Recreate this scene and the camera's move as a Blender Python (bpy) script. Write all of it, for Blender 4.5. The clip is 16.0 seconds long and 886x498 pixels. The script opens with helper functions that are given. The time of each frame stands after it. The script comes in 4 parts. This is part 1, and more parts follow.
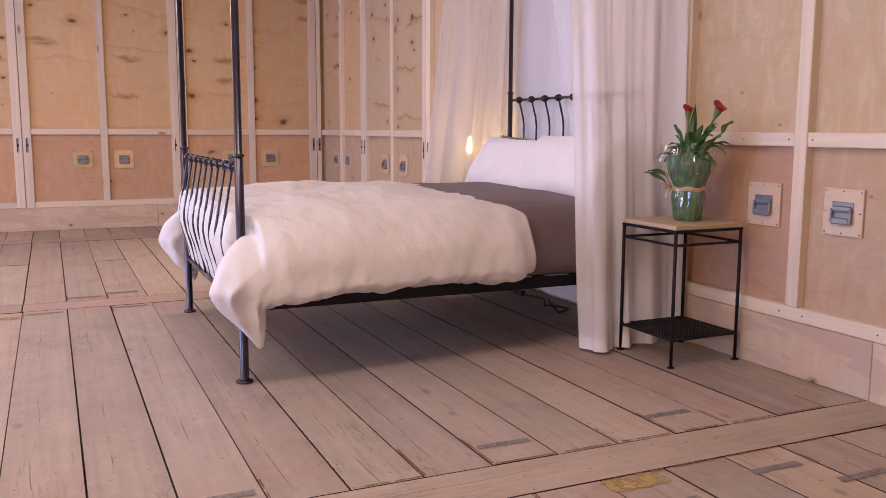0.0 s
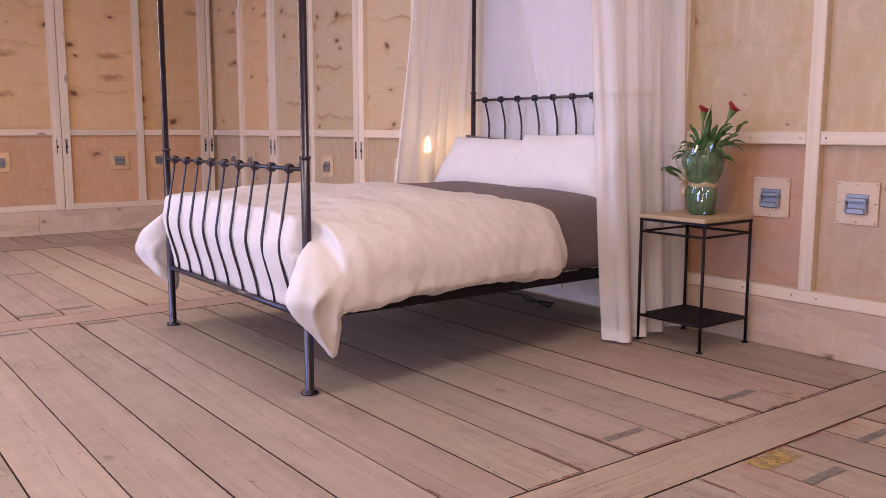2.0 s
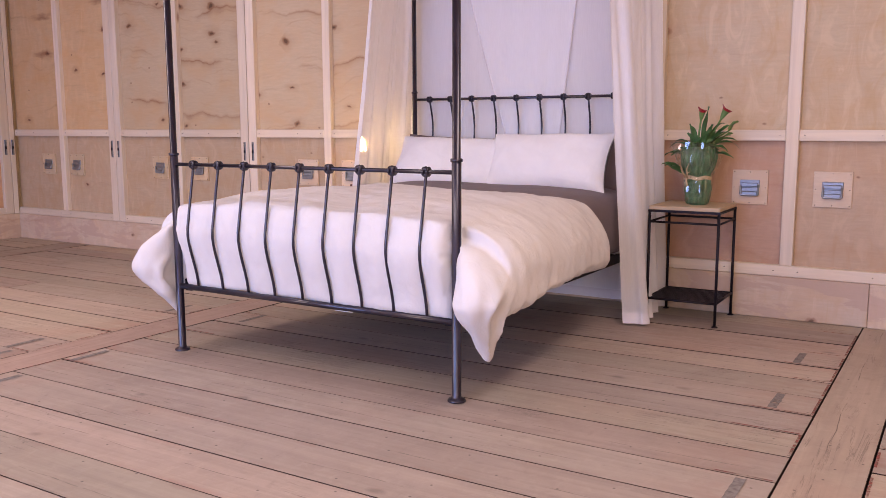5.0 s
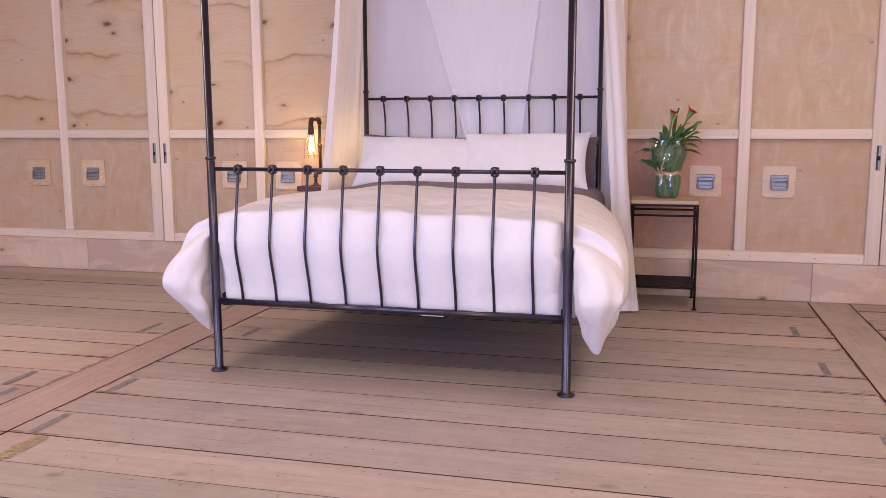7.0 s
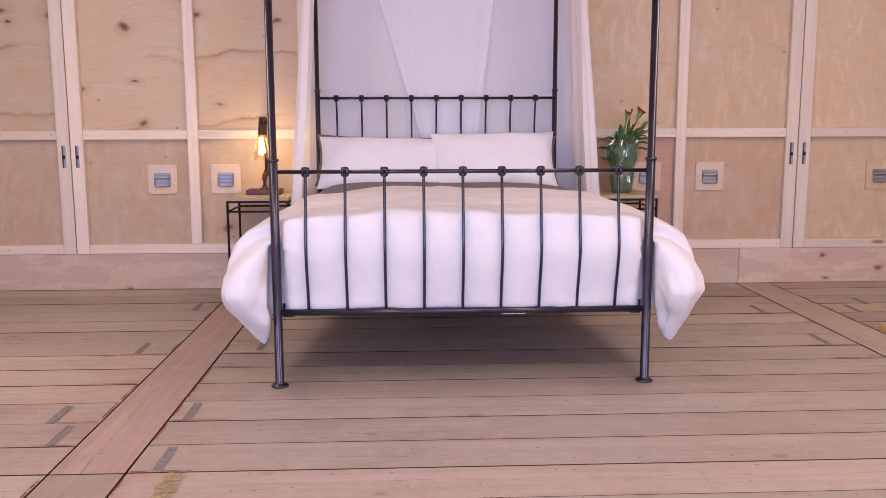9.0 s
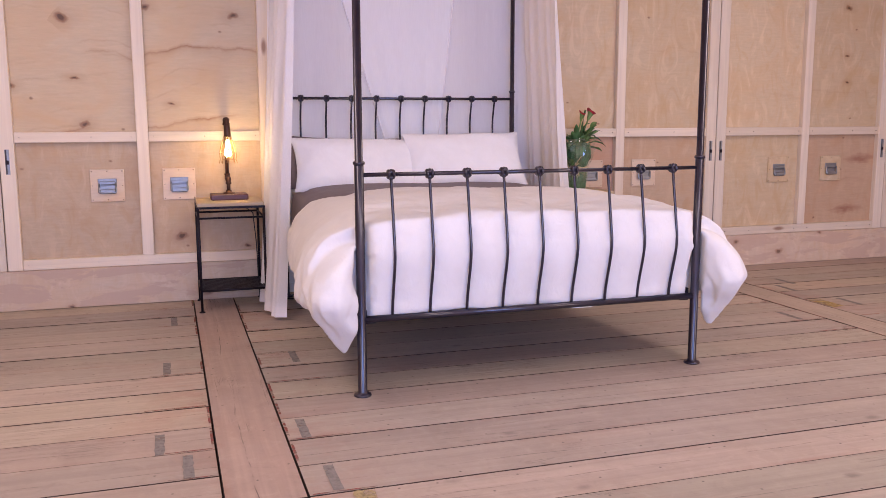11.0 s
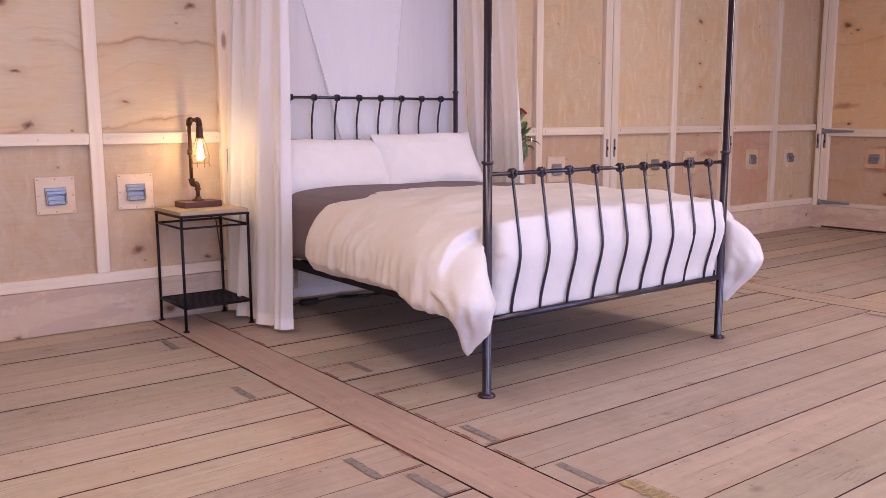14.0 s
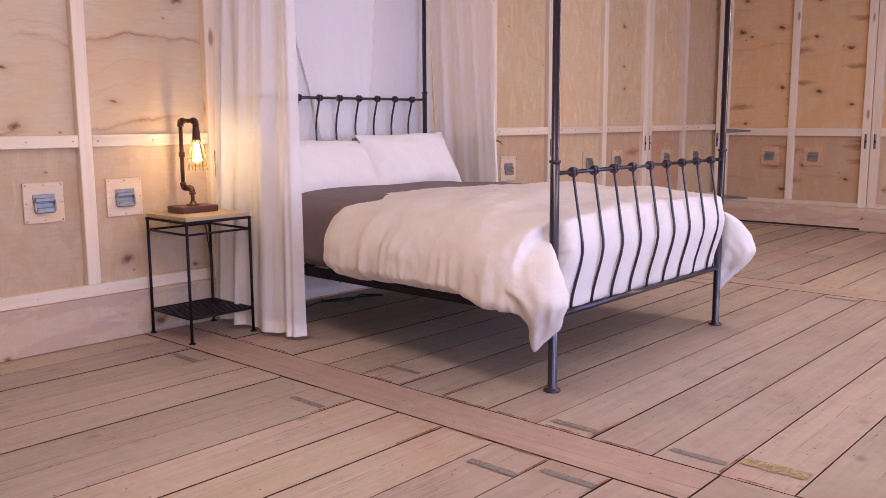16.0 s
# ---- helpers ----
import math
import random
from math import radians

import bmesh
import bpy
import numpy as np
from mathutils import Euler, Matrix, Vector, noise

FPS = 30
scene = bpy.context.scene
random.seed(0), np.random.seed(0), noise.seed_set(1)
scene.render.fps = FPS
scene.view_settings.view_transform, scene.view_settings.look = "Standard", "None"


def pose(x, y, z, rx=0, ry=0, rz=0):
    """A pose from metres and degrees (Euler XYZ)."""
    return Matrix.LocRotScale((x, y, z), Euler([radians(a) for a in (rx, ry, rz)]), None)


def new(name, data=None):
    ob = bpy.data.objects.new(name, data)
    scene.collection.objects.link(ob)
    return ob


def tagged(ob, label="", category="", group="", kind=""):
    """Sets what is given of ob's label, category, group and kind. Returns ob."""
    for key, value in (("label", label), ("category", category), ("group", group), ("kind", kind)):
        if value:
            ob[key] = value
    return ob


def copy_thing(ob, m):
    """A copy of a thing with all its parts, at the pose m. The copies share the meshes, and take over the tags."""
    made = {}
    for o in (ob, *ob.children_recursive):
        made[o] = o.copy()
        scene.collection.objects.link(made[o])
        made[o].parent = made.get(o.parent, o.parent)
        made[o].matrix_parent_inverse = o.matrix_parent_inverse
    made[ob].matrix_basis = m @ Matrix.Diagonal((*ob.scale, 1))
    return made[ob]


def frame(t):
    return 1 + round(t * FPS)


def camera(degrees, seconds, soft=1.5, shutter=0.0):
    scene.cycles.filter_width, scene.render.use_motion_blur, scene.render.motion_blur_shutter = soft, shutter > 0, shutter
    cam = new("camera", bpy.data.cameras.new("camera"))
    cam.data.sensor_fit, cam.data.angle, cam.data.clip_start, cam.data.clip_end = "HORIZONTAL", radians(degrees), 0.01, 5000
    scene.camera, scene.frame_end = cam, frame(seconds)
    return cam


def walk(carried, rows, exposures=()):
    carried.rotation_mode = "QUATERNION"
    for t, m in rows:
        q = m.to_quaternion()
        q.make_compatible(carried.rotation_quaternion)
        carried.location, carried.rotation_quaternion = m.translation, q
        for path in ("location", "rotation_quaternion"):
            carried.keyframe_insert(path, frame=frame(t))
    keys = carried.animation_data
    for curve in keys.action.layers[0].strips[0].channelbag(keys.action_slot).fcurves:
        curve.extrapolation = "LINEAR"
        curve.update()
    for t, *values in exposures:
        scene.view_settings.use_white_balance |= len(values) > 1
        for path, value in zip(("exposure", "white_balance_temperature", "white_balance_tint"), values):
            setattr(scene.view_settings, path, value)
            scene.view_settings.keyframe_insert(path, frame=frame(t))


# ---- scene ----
cam = camera(54.3, 16.0, soft=0.8)
METRES, EYE, TILT, LEAN, TURN = 9.6, 1.061, -0.11, -0.05, -24.4
ROWS = [
    (0.0, 0.0, 0.0, 0.0, 0.03, -7.75, -0.19),
    (0.5, -0.0283, 0.0004, 0.0002, -3.2, -7.77, -0.11),
    (1.0, -0.0559, 0.0028, -0.0, -6.38, -7.74, -0.11),
    (1.5, -0.0827, 0.0066, 0.0002, -9.48, -7.76, -0.07),
    (2.0, -0.1096, 0.0123, 0.0002, -12.62, -7.78, -0.03),
    (2.5, -0.1366, 0.0189, 0.0004, -15.76, -7.8, -0.01),
    (3.0, -0.1641, 0.0278, 0.0004, -18.99, -7.8, 0.03),
    (5.5, -0.3152, 0.109, 0.0035, -38.39, -8.15, 0.26),
    (6.0, -0.3438, 0.1336, 0.0042, -42.69, -8.22, 0.27),
    (6.5, -0.3707, 0.1595, 0.0046, -46.96, -8.26, 0.31),
    (7.0, -0.3954, 0.1884, 0.0051, -51.26, -8.32, 0.3),
    (7.5, -0.4172, 0.2187, 0.0053, -55.5, -8.36, 0.32),
    (8.0, -0.4372, 0.2491, 0.0058, -59.75, -8.41, 0.31),
    (8.5, -0.4541, 0.2802, 0.0057, -63.91, -8.39, 0.34),
    (9.0, -0.4685, 0.312, 0.0061, -67.97, -8.44, 0.31),
    (9.5, -0.4814, 0.3437, 0.0065, -71.92, -8.46, 0.29),
    (12.0, -0.5077, 0.5032, 0.0077, -90.26, -8.59, 0.33),
    (12.5, -0.5067, 0.5331, 0.0077, -93.65, -8.6, 0.33),
    (13.0, -0.5047, 0.5617, 0.0079, -96.9, -8.6, 0.32),
    (13.5, -0.5005, 0.5886, 0.0077, -99.98, -8.6, 0.34),
    (14.0, -0.4957, 0.6141, 0.0077, -102.92, -8.59, 0.35),
    (14.5, -0.4899, 0.6383, 0.0078, -105.72, -8.59, 0.36),
    (15.0, -0.4832, 0.6611, 0.0077, -108.39, -8.58, 0.37),
    (15.5, -0.4757, 0.6837, 0.0079, -111.05, -8.59, 0.38),
    (16.0, -0.4671, 0.7054, 0.008, -113.68, -8.6, 0.4),
]
walk(cam, [(t, pose(0, 0, EYE, TILT, LEAN, TURN) @ pose(METRES * x, METRES * y, METRES * z, 90 + pitch, roll, yaw)) for t, x, y, z, yaw, pitch, roll in ROWS])

# ---- light ----
world = bpy.data.worlds.new("sky")
scene.world = world
world.use_nodes = True
wn = world.node_tree
sky = wn.nodes.new("ShaderNodeTexSky")
sky.sky_type, sky.sun_disc = "NISHITA", False
sky.sun_elevation, sky.sun_rotation = radians(35), radians(120)
wn.links.new(sky.outputs[0], wn.nodes["Background"].inputs[0])
wn.nodes["Background"].inputs[1].default_value = 0.1
EXPOSURE = 0.08
scene.view_settings.exposure = EXPOSURE


def area(name, m, sx, sy, power, colour):
    la = bpy.data.lights.new(name, "AREA")
    la.shape, la.size, la.size_y, la.energy, la.color = "RECTANGLE", sx, sy, power, colour
    ob = new(name, la)
    ob.matrix_world = m
    return ob


# cool daylight through an unseen wide opening that the bed's foot faces
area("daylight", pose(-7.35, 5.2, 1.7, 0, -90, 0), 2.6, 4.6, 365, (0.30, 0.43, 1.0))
# warmer side fill, added in made-up openings of the unseen side walls
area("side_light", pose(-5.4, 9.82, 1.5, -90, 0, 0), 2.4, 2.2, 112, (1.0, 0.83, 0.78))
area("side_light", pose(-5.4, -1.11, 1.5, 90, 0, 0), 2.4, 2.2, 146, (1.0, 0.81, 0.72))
# added fill lamps under the ceiling, no fittings known
area("ceiling_fill", pose(0.0, 2.1, 2.92, 0, 0, 0), 2.6, 0.6, 50, (1.0, 0.80, 0.765))
area("ceiling_fill", pose(0.0, 6.8, 2.92, 0, 0, 0), 2.6, 0.6, 50, (1.0, 0.80, 0.765))
area("ceiling_fill", pose(-2.0, 4.3, 2.92, 0, 0, 0), 0.6, 3.4, 44, (1.0, 0.86, 0.92))

# ---- materials ----


class Nodes:
    """A small wrapper that makes node trees short to write."""

    def __init__(self, name):
        self.mat = bpy.data.materials.new(name)
        self.mat.use_nodes = True
        self.t = self.mat.node_tree
        self.out = self.t.nodes["Material Output"]
        self.bsdf = self.t.nodes["Principled BSDF"]

    def n(self, kind, **sets):
        node = self.t.nodes.new("ShaderNode" + kind)
        for k, v in sets.items():
            if k in node.inputs:
                self.put(node.inputs[k], v)
        return node

    def put(self, socket, v):
        if isinstance(v, bpy.types.NodeSocket):
            self.t.links.new(v, socket)
        elif isinstance(v, tuple) and len(v) == 3 and socket.type == "RGBA":
            socket.default_value = (*v, 1)
        else:
            socket.default_value = v

    def math(self, op, a, b=0.0, clamp=False):
        node = self.t.nodes.new("ShaderNodeMath")
        node.operation, node.use_clamp = op, clamp
        self.put(node.inputs[0], a), self.put(node.inputs[1], b)
        return node.outputs[0]

    def mix(self, f, a, b, kind="MIX"):
        node = self.t.nodes.new("ShaderNodeMix")
        node.data_type, node.blend_type = "RGBA", kind
        self.put(node.inputs[0], f), self.put(node.inputs[6], a), self.put(node.inputs[7], b)
        return node.outputs[2]

    def ramp(self, f, lo, hi):
        node = self.t.nodes.new("ShaderNodeMapRange")
        self.put(node.inputs[0], f)
        node.inputs[1].default_value, node.inputs[2].default_value = lo, hi
        return node.outputs[0]

    def coords(self, scale=(1, 1, 1), shift=True):
        """Object coordinates, shifted for each object by its own random number."""
        tc = self.t.nodes.new("ShaderNodeTexCoord")
        v = tc.outputs["Object"]
        if shift:
            info = self.t.nodes.new("ShaderNodeObjectInfo")
            add = self.t.nodes.new("ShaderNodeVectorMath")
            add.operation = "MULTIPLY_ADD"
            comb = self.t.nodes.new("ShaderNodeCombineXYZ")
            for i in range(3):
                self.put(comb.inputs[i], info.outputs["Random"])
            self.put(add.inputs[0], comb.outputs[0])
            add.inputs[1].default_value = (37.0, 53.0, 71.0)
            self.put(add.inputs[2], v)
            v = add.outputs[0]
        mp = self.t.nodes.new("ShaderNodeMapping")
        mp.inputs["Scale"].default_value = scale
        self.put(mp.inputs["Vector"], v)
        return mp.outputs[0]

    def rand(self):
        return self.t.nodes.new("ShaderNodeObjectInfo").outputs["Random"]

    def noise(self, v, scale, detail=4.0, rough=0.55, warp=0.0):
        node = self.n("TexNoise", Vector=v, Scale=scale, Detail=detail, Roughness=rough, Distortion=warp)
        return node.outputs[0]

    def bump(self, h, strength, dist):
        node = self.n("Bump", Height=h, Strength=strength, Distance=dist)
        self.put(self.bsdf.inputs["Normal"], node.outputs[0])

    def set(self, **kw):
        for k, v in kw.items():
            self.put(self.bsdf.inputs[k.replace("_", " ")], v)
        return self.mat


def plywood(name, base, dark, figure, knots, mottle=0.0, patch=None, smudge=0.0):
    """Rotary-cut plywood: faint grain along local x, wavy dark growth lines, oval knots."""
    m = Nodes(name)
    p = m.coords((1, 1, 1))
    sep = m.n("SeparateXYZ", Vector=p)

    def cells(sx, sz, wob):
        """Cells in the plane of the sheet: the distance to each one's centre, and two random numbers."""
        w = m.math("MULTIPLY", m.math("SUBTRACT", m.noise(p, 9, 2), 0.5), wob)
        flat = m.n("CombineXYZ", X=m.math("MULTIPLY", sep.outputs[0], sx), Y=m.math("ADD", m.math("MULTIPLY", sep.outputs[2], sz), w))
        vor = m.t.nodes.new("ShaderNodeTexVoronoi")
        vor.voronoi_dimensions = "2D"
        m.put(vor.inputs["Vector"], flat.outputs[0]), m.put(vor.inputs["Scale"], 1.0)
        col = m.n("SeparateColor", Color=vor.outputs["Color"])
        return vor.outputs["Distance"], col.outputs[0], col.outputs[1]

    warp = m.noise(m.coords((1.1, 1, 0.6)), 1.6, 3, 0.5)
    warp2 = m.noise(m.coords((5.0, 1, 2.0)), 2.2, 5, 0.62)
    z = m.math("ADD", sep.outputs[2], m.math("MULTIPLY", warp, 0.34))
    z = m.math("ADD", z, m.math("MULTIPLY", warp2, 0.055))
    f = m.math("FRACT", m.math("MULTIPLY", z, 2.4))
    line = m.math("SUBTRACT", 1.0, m.math("MULTIPLY", m.math("ABSOLUTE", m.math("SUBTRACT", f, 0.5)), 26.0), True)
    f2 = m.math("FRACT", m.math("MULTIPLY", z, 11.0))
    thin = m.math("SUBTRACT", 1.0, m.math("MULTIPLY", m.math("ABSOLUTE", m.math("SUBTRACT", f2, 0.5)), 9.0), True)
    thin = m.math("MULTIPLY", thin, m.ramp(m.noise(m.coords((1.3, 1, 2.4)), 2.6, 3), 0.5, 0.66))
    band = m.math("MULTIPLY", m.ramp(f, 0.30, 0.5), m.math("LESS_THAN", f, 0.5))
    band = m.math("POWER", band, 2.0)
    mask = m.ramp(m.noise(m.coords((0.9, 1, 1.6)), 1.9, 3), 0.40, 0.60)
    fig = m.math("ADD", m.math("MULTIPLY", line, 0.42), m.math("MULTIPLY", band, 0.42))
    fig = m.math("ADD", m.math("MULTIPLY", fig, mask), m.math("MULTIPLY", thin, 0.22))
    fig = m.math("MULTIPLY", fig, figure)
    grain = m.noise(m.coords((3.5, 1, 26)), 3.0, 6, 0.68)
    blot = m.noise(m.coords((1.0, 1, 1.3)), 2.3, 4, 0.6, 0.8)
    dist, pick, size = cells(2.6, 4.4, 0.35)
    wob = m.math("ADD", dist, m.math("MULTIPLY", m.math("SUBTRACT", m.noise(p, 26, 2), 0.5), 0.06))
    wob = m.math("MULTIPLY", wob, m.math("ADD", 0.75, size))
    pick = m.math("LESS_THAN", pick, knots)
    core = m.math("MULTIPLY", m.math("SUBTRACT", 1.0, m.ramp(wob, 0.03, 0.055), True), pick)
    kn = m.math("MULTIPLY", m.math("SUBTRACT", 1.0, m.ramp(wob, 0.065, 0.105), True), pick)
    halo = m.math("MULTIPLY", m.math("SUBTRACT", 1.0, m.ramp(wob, 0.07, 0.30), True), pick)
    c = m.mix(m.ramp(grain, 0.3, 0.7), tuple(v * 0.88 for v in base), base)
    c = m.mix(m.math("MULTIPLY", m.ramp(blot, 0.42, 0.68), 0.65), c, tuple(a * b for a, b in zip(base, (0.97, 0.82, 0.66))))
    if mottle:
        swirl = m.noise(m.coords((3.2, 1, 1.3)), 2.6, 4, 0.6, 1.6)
        c = m.mix(m.math("MULTIPLY", m.ramp(swirl, 0.52, 0.66), mottle), c, tuple(a * b for a, b in zip(base, (0.88, 0.77, 0.63))))
        c = m.mix(m.math("MULTIPLY", m.ramp(swirl, 0.46, 0.34), mottle), c, tuple(min(1, v * 1.12) for v in base))
    sdist, spick, ssize = cells(4.2, 6.3, 0.2)
    speck = m.math("SUBTRACT", 1.0, m.ramp(m.math("ADD", sdist, m.math("MULTIPLY", m.noise(p, 60, 2), 0.03)), 0.035, 0.075), True)
    speck = m.math("MULTIPLY", speck, m.math("LESS_THAN", spick, 0.05 + 0.20 * knots))
    c = m.mix(m.math("MULTIPLY", speck, 0.7), c, tuple(v * 0.6 for v in dark))
    if smudge:
        # dark lens-shaped marks drawn out along the grain
        ldist, lpick, lsize = cells(1.5, 6.5, 0.5)
        lens = m.math("SUBTRACT", 1.0, m.ramp(m.math("ADD", ldist, m.math("MULTIPLY", m.math("SUBTRACT", m.noise(m.coords((3, 1, 22)), 2.0, 4, 0.7), 0.5), 0.28)), 0.05, 0.26), True)
        lens = m.math("MULTIPLY", lens, m.math("LESS_THAN", lpick, 0.24))
        c = m.mix(m.math("MULTIPLY", lens, smudge), c, dark)
    if patch:
        torn = m.noise(m.coords((1.1, 1, 3.4)), 2.2, 6, 0.62, 0.5)
        c = m.mix(m.math("MULTIPLY", m.ramp(torn, 0.49, 0.53), 0.75), c, patch)
    c = m.mix(m.math("MULTIPLY", halo, 0.30), c, dark)
    c = m.mix(m.math("MULTIPLY", fig, 0.75, True), c, dark)
    c = m.mix(m.math("MULTIPLY", kn, 0.80), c, tuple(v * 0.85 for v in dark))
    c = m.mix(m.math("MULTIPLY", core, 0.85), c, tuple(v * 0.32 for v in dark))
    c = m.n("HueSaturation", Color=c, Value=m.math("ADD", 0.92, m.math("MULTIPLY", m.rand(), 0.16))).outputs[0]
    blister = m.math("MULTIPLY", m.math("SUBTRACT", 1.0, m.ramp(sdist, 0.0, 0.20), True), m.math("GREATER_THAN", ssize, 0.60))
    rise = m.math("ADD", m.math("MULTIPLY", blister, 3.0), m.math("MULTIPLY", kn, -1.5))
    m.bump(m.math("ADD", grain, rise), 0.35, 0.0025)
    return m.set(Base_Color=c, Roughness=0.58)


def lumber(name, base, dark, axis, knots=0.35, rough=0.6):
    """Planed softwood, the grain along the local axis (0, 1 or 2), with small round knots."""
    m = Nodes(name)
    sc = [30.0, 30.0, 30.0]
    sc[axis] = 1.2
    grain = m.noise(m.coords(tuple(sc)), 1.0, 6, 0.6, 0.6)
    vs = [7.0, 7.0, 7.0]
    vs[axis] = 2.2
    vor = m.n("TexVoronoi", Vector=m.coords(tuple(vs)), Scale=1.0)
    kn = m.math("SUBTRACT", 1.0, m.ramp(vor.outputs["Distance"], 0.06, 0.14), True)
    sel = m.n("SeparateColor", Color=vor.outputs["Color"])
    kn = m.math("MULTIPLY", kn, m.math("LESS_THAN", sel.outputs[0], knots))
    blot = m.noise(m.coords(), 2.1, 3)
    c = m.mix(m.ramp(grain, 0.32, 0.68), tuple(v * 0.84 for v in base), base)
    c = m.mix(m.math("MULTIPLY", m.ramp(blot, 0.4, 0.7), 0.4), c, tuple(a * b for a, b in zip(base, (0.92, 0.80, 0.70))))
    c = m.mix(m.math("MULTIPLY", kn, 0.8), c, dark)
    c = m.n("HueSaturation", Color=c, Value=m.math("ADD", 0.88, m.math("MULTIPLY", m.rand(), 0.2))).outputs[0]
    m.bump(m.math("ADD", grain, m.math("MULTIPLY", kn, -0.6)), 0.3, 0.002)
    return m.set(Base_Color=c, Roughness=rough)


def floorboard(name, axis, base):
    """Worn, dusty softwood boards with streaks, nail holes, checks and small knots."""
    m = Nodes(name)
    sc = [26.0, 26.0, 26.0]
    sc[axis] = 0.9
    fine = [120.0, 120.0, 120.0]
    fine[axis] = 2.5
    streak = m.noise(m.coords(tuple(sc)), 1.0, 5, 0.55, 0.8)
    hair = m.noise(m.coords(tuple(fine)), 1.0, 3, 0.6)
    here = m.n("SeparateXYZ", Vector=m.coords(shift=False))
    # one long wandering split in most boards, broken here and there
    wv = [2.0, 2.0, 2.0]
    wv[1 - axis], wv[2] = 0.35, 0.0
    wander = m.math("MULTIPLY", m.math("SUBTRACT", m.noise(m.coords(tuple(wv)), 0.7, 3, 0.5), 0.5), 0.075)
    off = m.math("ABSOLUTE", m.math("SUBTRACT", here.outputs[1 - axis], m.math("ADD", wander, m.math("MULTIPLY", m.math("SUBTRACT", m.rand(), 0.5), 0.10))))
    crack = m.math("SUBTRACT", 1.0, m.ramp(off, 0.0002, 0.0026), True)
    crack = m.math("MULTIPLY", crack, m.ramp(m.noise(m.coords((1, 1, 0)), 2.6, 4, 0.8), 0.47, 0.57))
    ck = [16.0, 16.0, 16.0]
    ck[axis] = 0.9
    fissure = m.noise(m.coords(tuple(ck)), 1.0, 5, 0.6, 1.0)
    fissure = m.math("SUBTRACT", 1.0, m.math("MULTIPLY", m.math("ABSOLUTE", m.math("SUBTRACT", fissure, 0.5)), 60.0), True)
    crack = m.math("MAXIMUM", crack, m.math("MULTIPLY", fissure, m.math("MULTIPLY", m.ramp(m.noise(m.coords(), 2.3, 2), 0.54, 0.64), 0.6)))
    vs = [5.5, 5.5, 5.5]
    vs[axis] = 3.0
    vor = m.n("TexVoronoi", Vector=m.coords(tuple(vs)), Scale=1.0)
    wob = m.math("ADD", vor.outputs["Distance"], m.math("MULTIPLY", m.noise(m.coords(), 40, 2), 0.06))
    kn = m.math("SUBTRACT", 1.0, m.ramp(wob, 0.07, 0.16), True)
    sel = m.n("SeparateColor", Color=vor.outputs["Color"])
    kn = m.math("MULTIPLY", kn, m.math("LESS_THAN", sel.outputs[1], 0.62))
    dots = m.n("TexVoronoi", Vector=m.coords(), Scale=9.0)
    dots.voronoi_dimensions = "2D"
    nail = m.math("SUBTRACT", 1.0, m.ramp(dots.outputs["Distance"], 0.022, 0.052), True)
    dsel = m.n("SeparateColor", Color=dots.outputs["Color"])
    nail = m.math("MULTIPLY", nail, m.math("LESS_THAN", dsel.outputs[0], 0.24))
    scuff = m.noise(m.coords((1, 1, 1)), 17.0, 6, 0.7, 0.6)
    stain = m.noise(m.coords(), 2.6, 5, 0.65, 0.5)
    red = m.math("MULTIPLY", m.ramp(m.noise(m.coords((1, 1, 1)), 1.1, 3), 0.55, 0.75), 0.5)
    c = m.mix(m.ramp(streak, 0.3, 0.7), tuple(v * 0.88 for v in base), tuple(v * 1.08 for v in base))
    # some boards have weathered to a yellowish grey, others to a dull pink
    tone = m.math("FRACT", m.math("MULTIPLY", m.rand(), 17.3))
    c = m.mix(m.math("MULTIPLY", m.ramp(tone, 0.45, 0.85), 0.75), c, m.mix(1.0, c, (1.02, 1.04, 0.95), "MULTIPLY"))
    c = m.mix(m.math("MULTIPLY", m.ramp(tone, 0.42, 0.05), 0.8), c, m.mix(1.0, c, (0.95, 0.86, 0.85), "MULTIPLY"))
    c = m.mix(m.math("MULTIPLY", m.ramp(stain, 0.48, 0.75), 0.42), c, tuple(a * b for a, b in zip(base, (0.72, 0.66, 0.62))))
    c = m.mix(red, c, tuple(a * b for a, b in zip(base, (1.02, 0.78, 0.70))))
    c = m.mix(m.math("MULTIPLY", m.ramp(hair, 0.5, 0.8), 0.07), c, tuple(v * 0.55 for v in base))
    if axis == 1:
        # old red wash near the boards' ends
        wash = m.math("MULTIPLY", m.ramp(m.math("ABSOLUTE", here.outputs[1]), 1.22, 1.56), m.ramp(m.noise(m.coords((1.4, 1, 1)), 3.0, 5, 0.7), 0.46, 0.66))
        c = m.mix(m.math("MULTIPLY", wash, 0.6), c, tuple(a * b for a, b in zip(base, (0.90, 0.60, 0.54))))
    rim = m.math("MULTIPLY", m.ramp(m.math("ABSOLUTE", here.outputs[1 - axis]), 0.085, 0.119), m.ramp(m.noise(m.coords(), 3.6, 5, 0.7), 0.50, 0.68))
    c = m.mix(m.math("MULTIPLY", rim, 0.55), c, tuple(a * b for a, b in zip(base, (0.72, 0.46, 0.40))))
    c = m.mix(m.math("MULTIPLY", kn, 0.6), c, tuple(v * 0.40 for v in base))
    c = m.mix(m.math("MULTIPLY", m.ramp(scuff, 0.56, 0.74), 0.34), c, tuple(v * 0.55 for v in base))
    c = m.mix(m.math("MULTIPLY", m.ramp(scuff, 0.48, 0.28), 0.25), c, tuple(min(1, v * 1.35) for v in base))
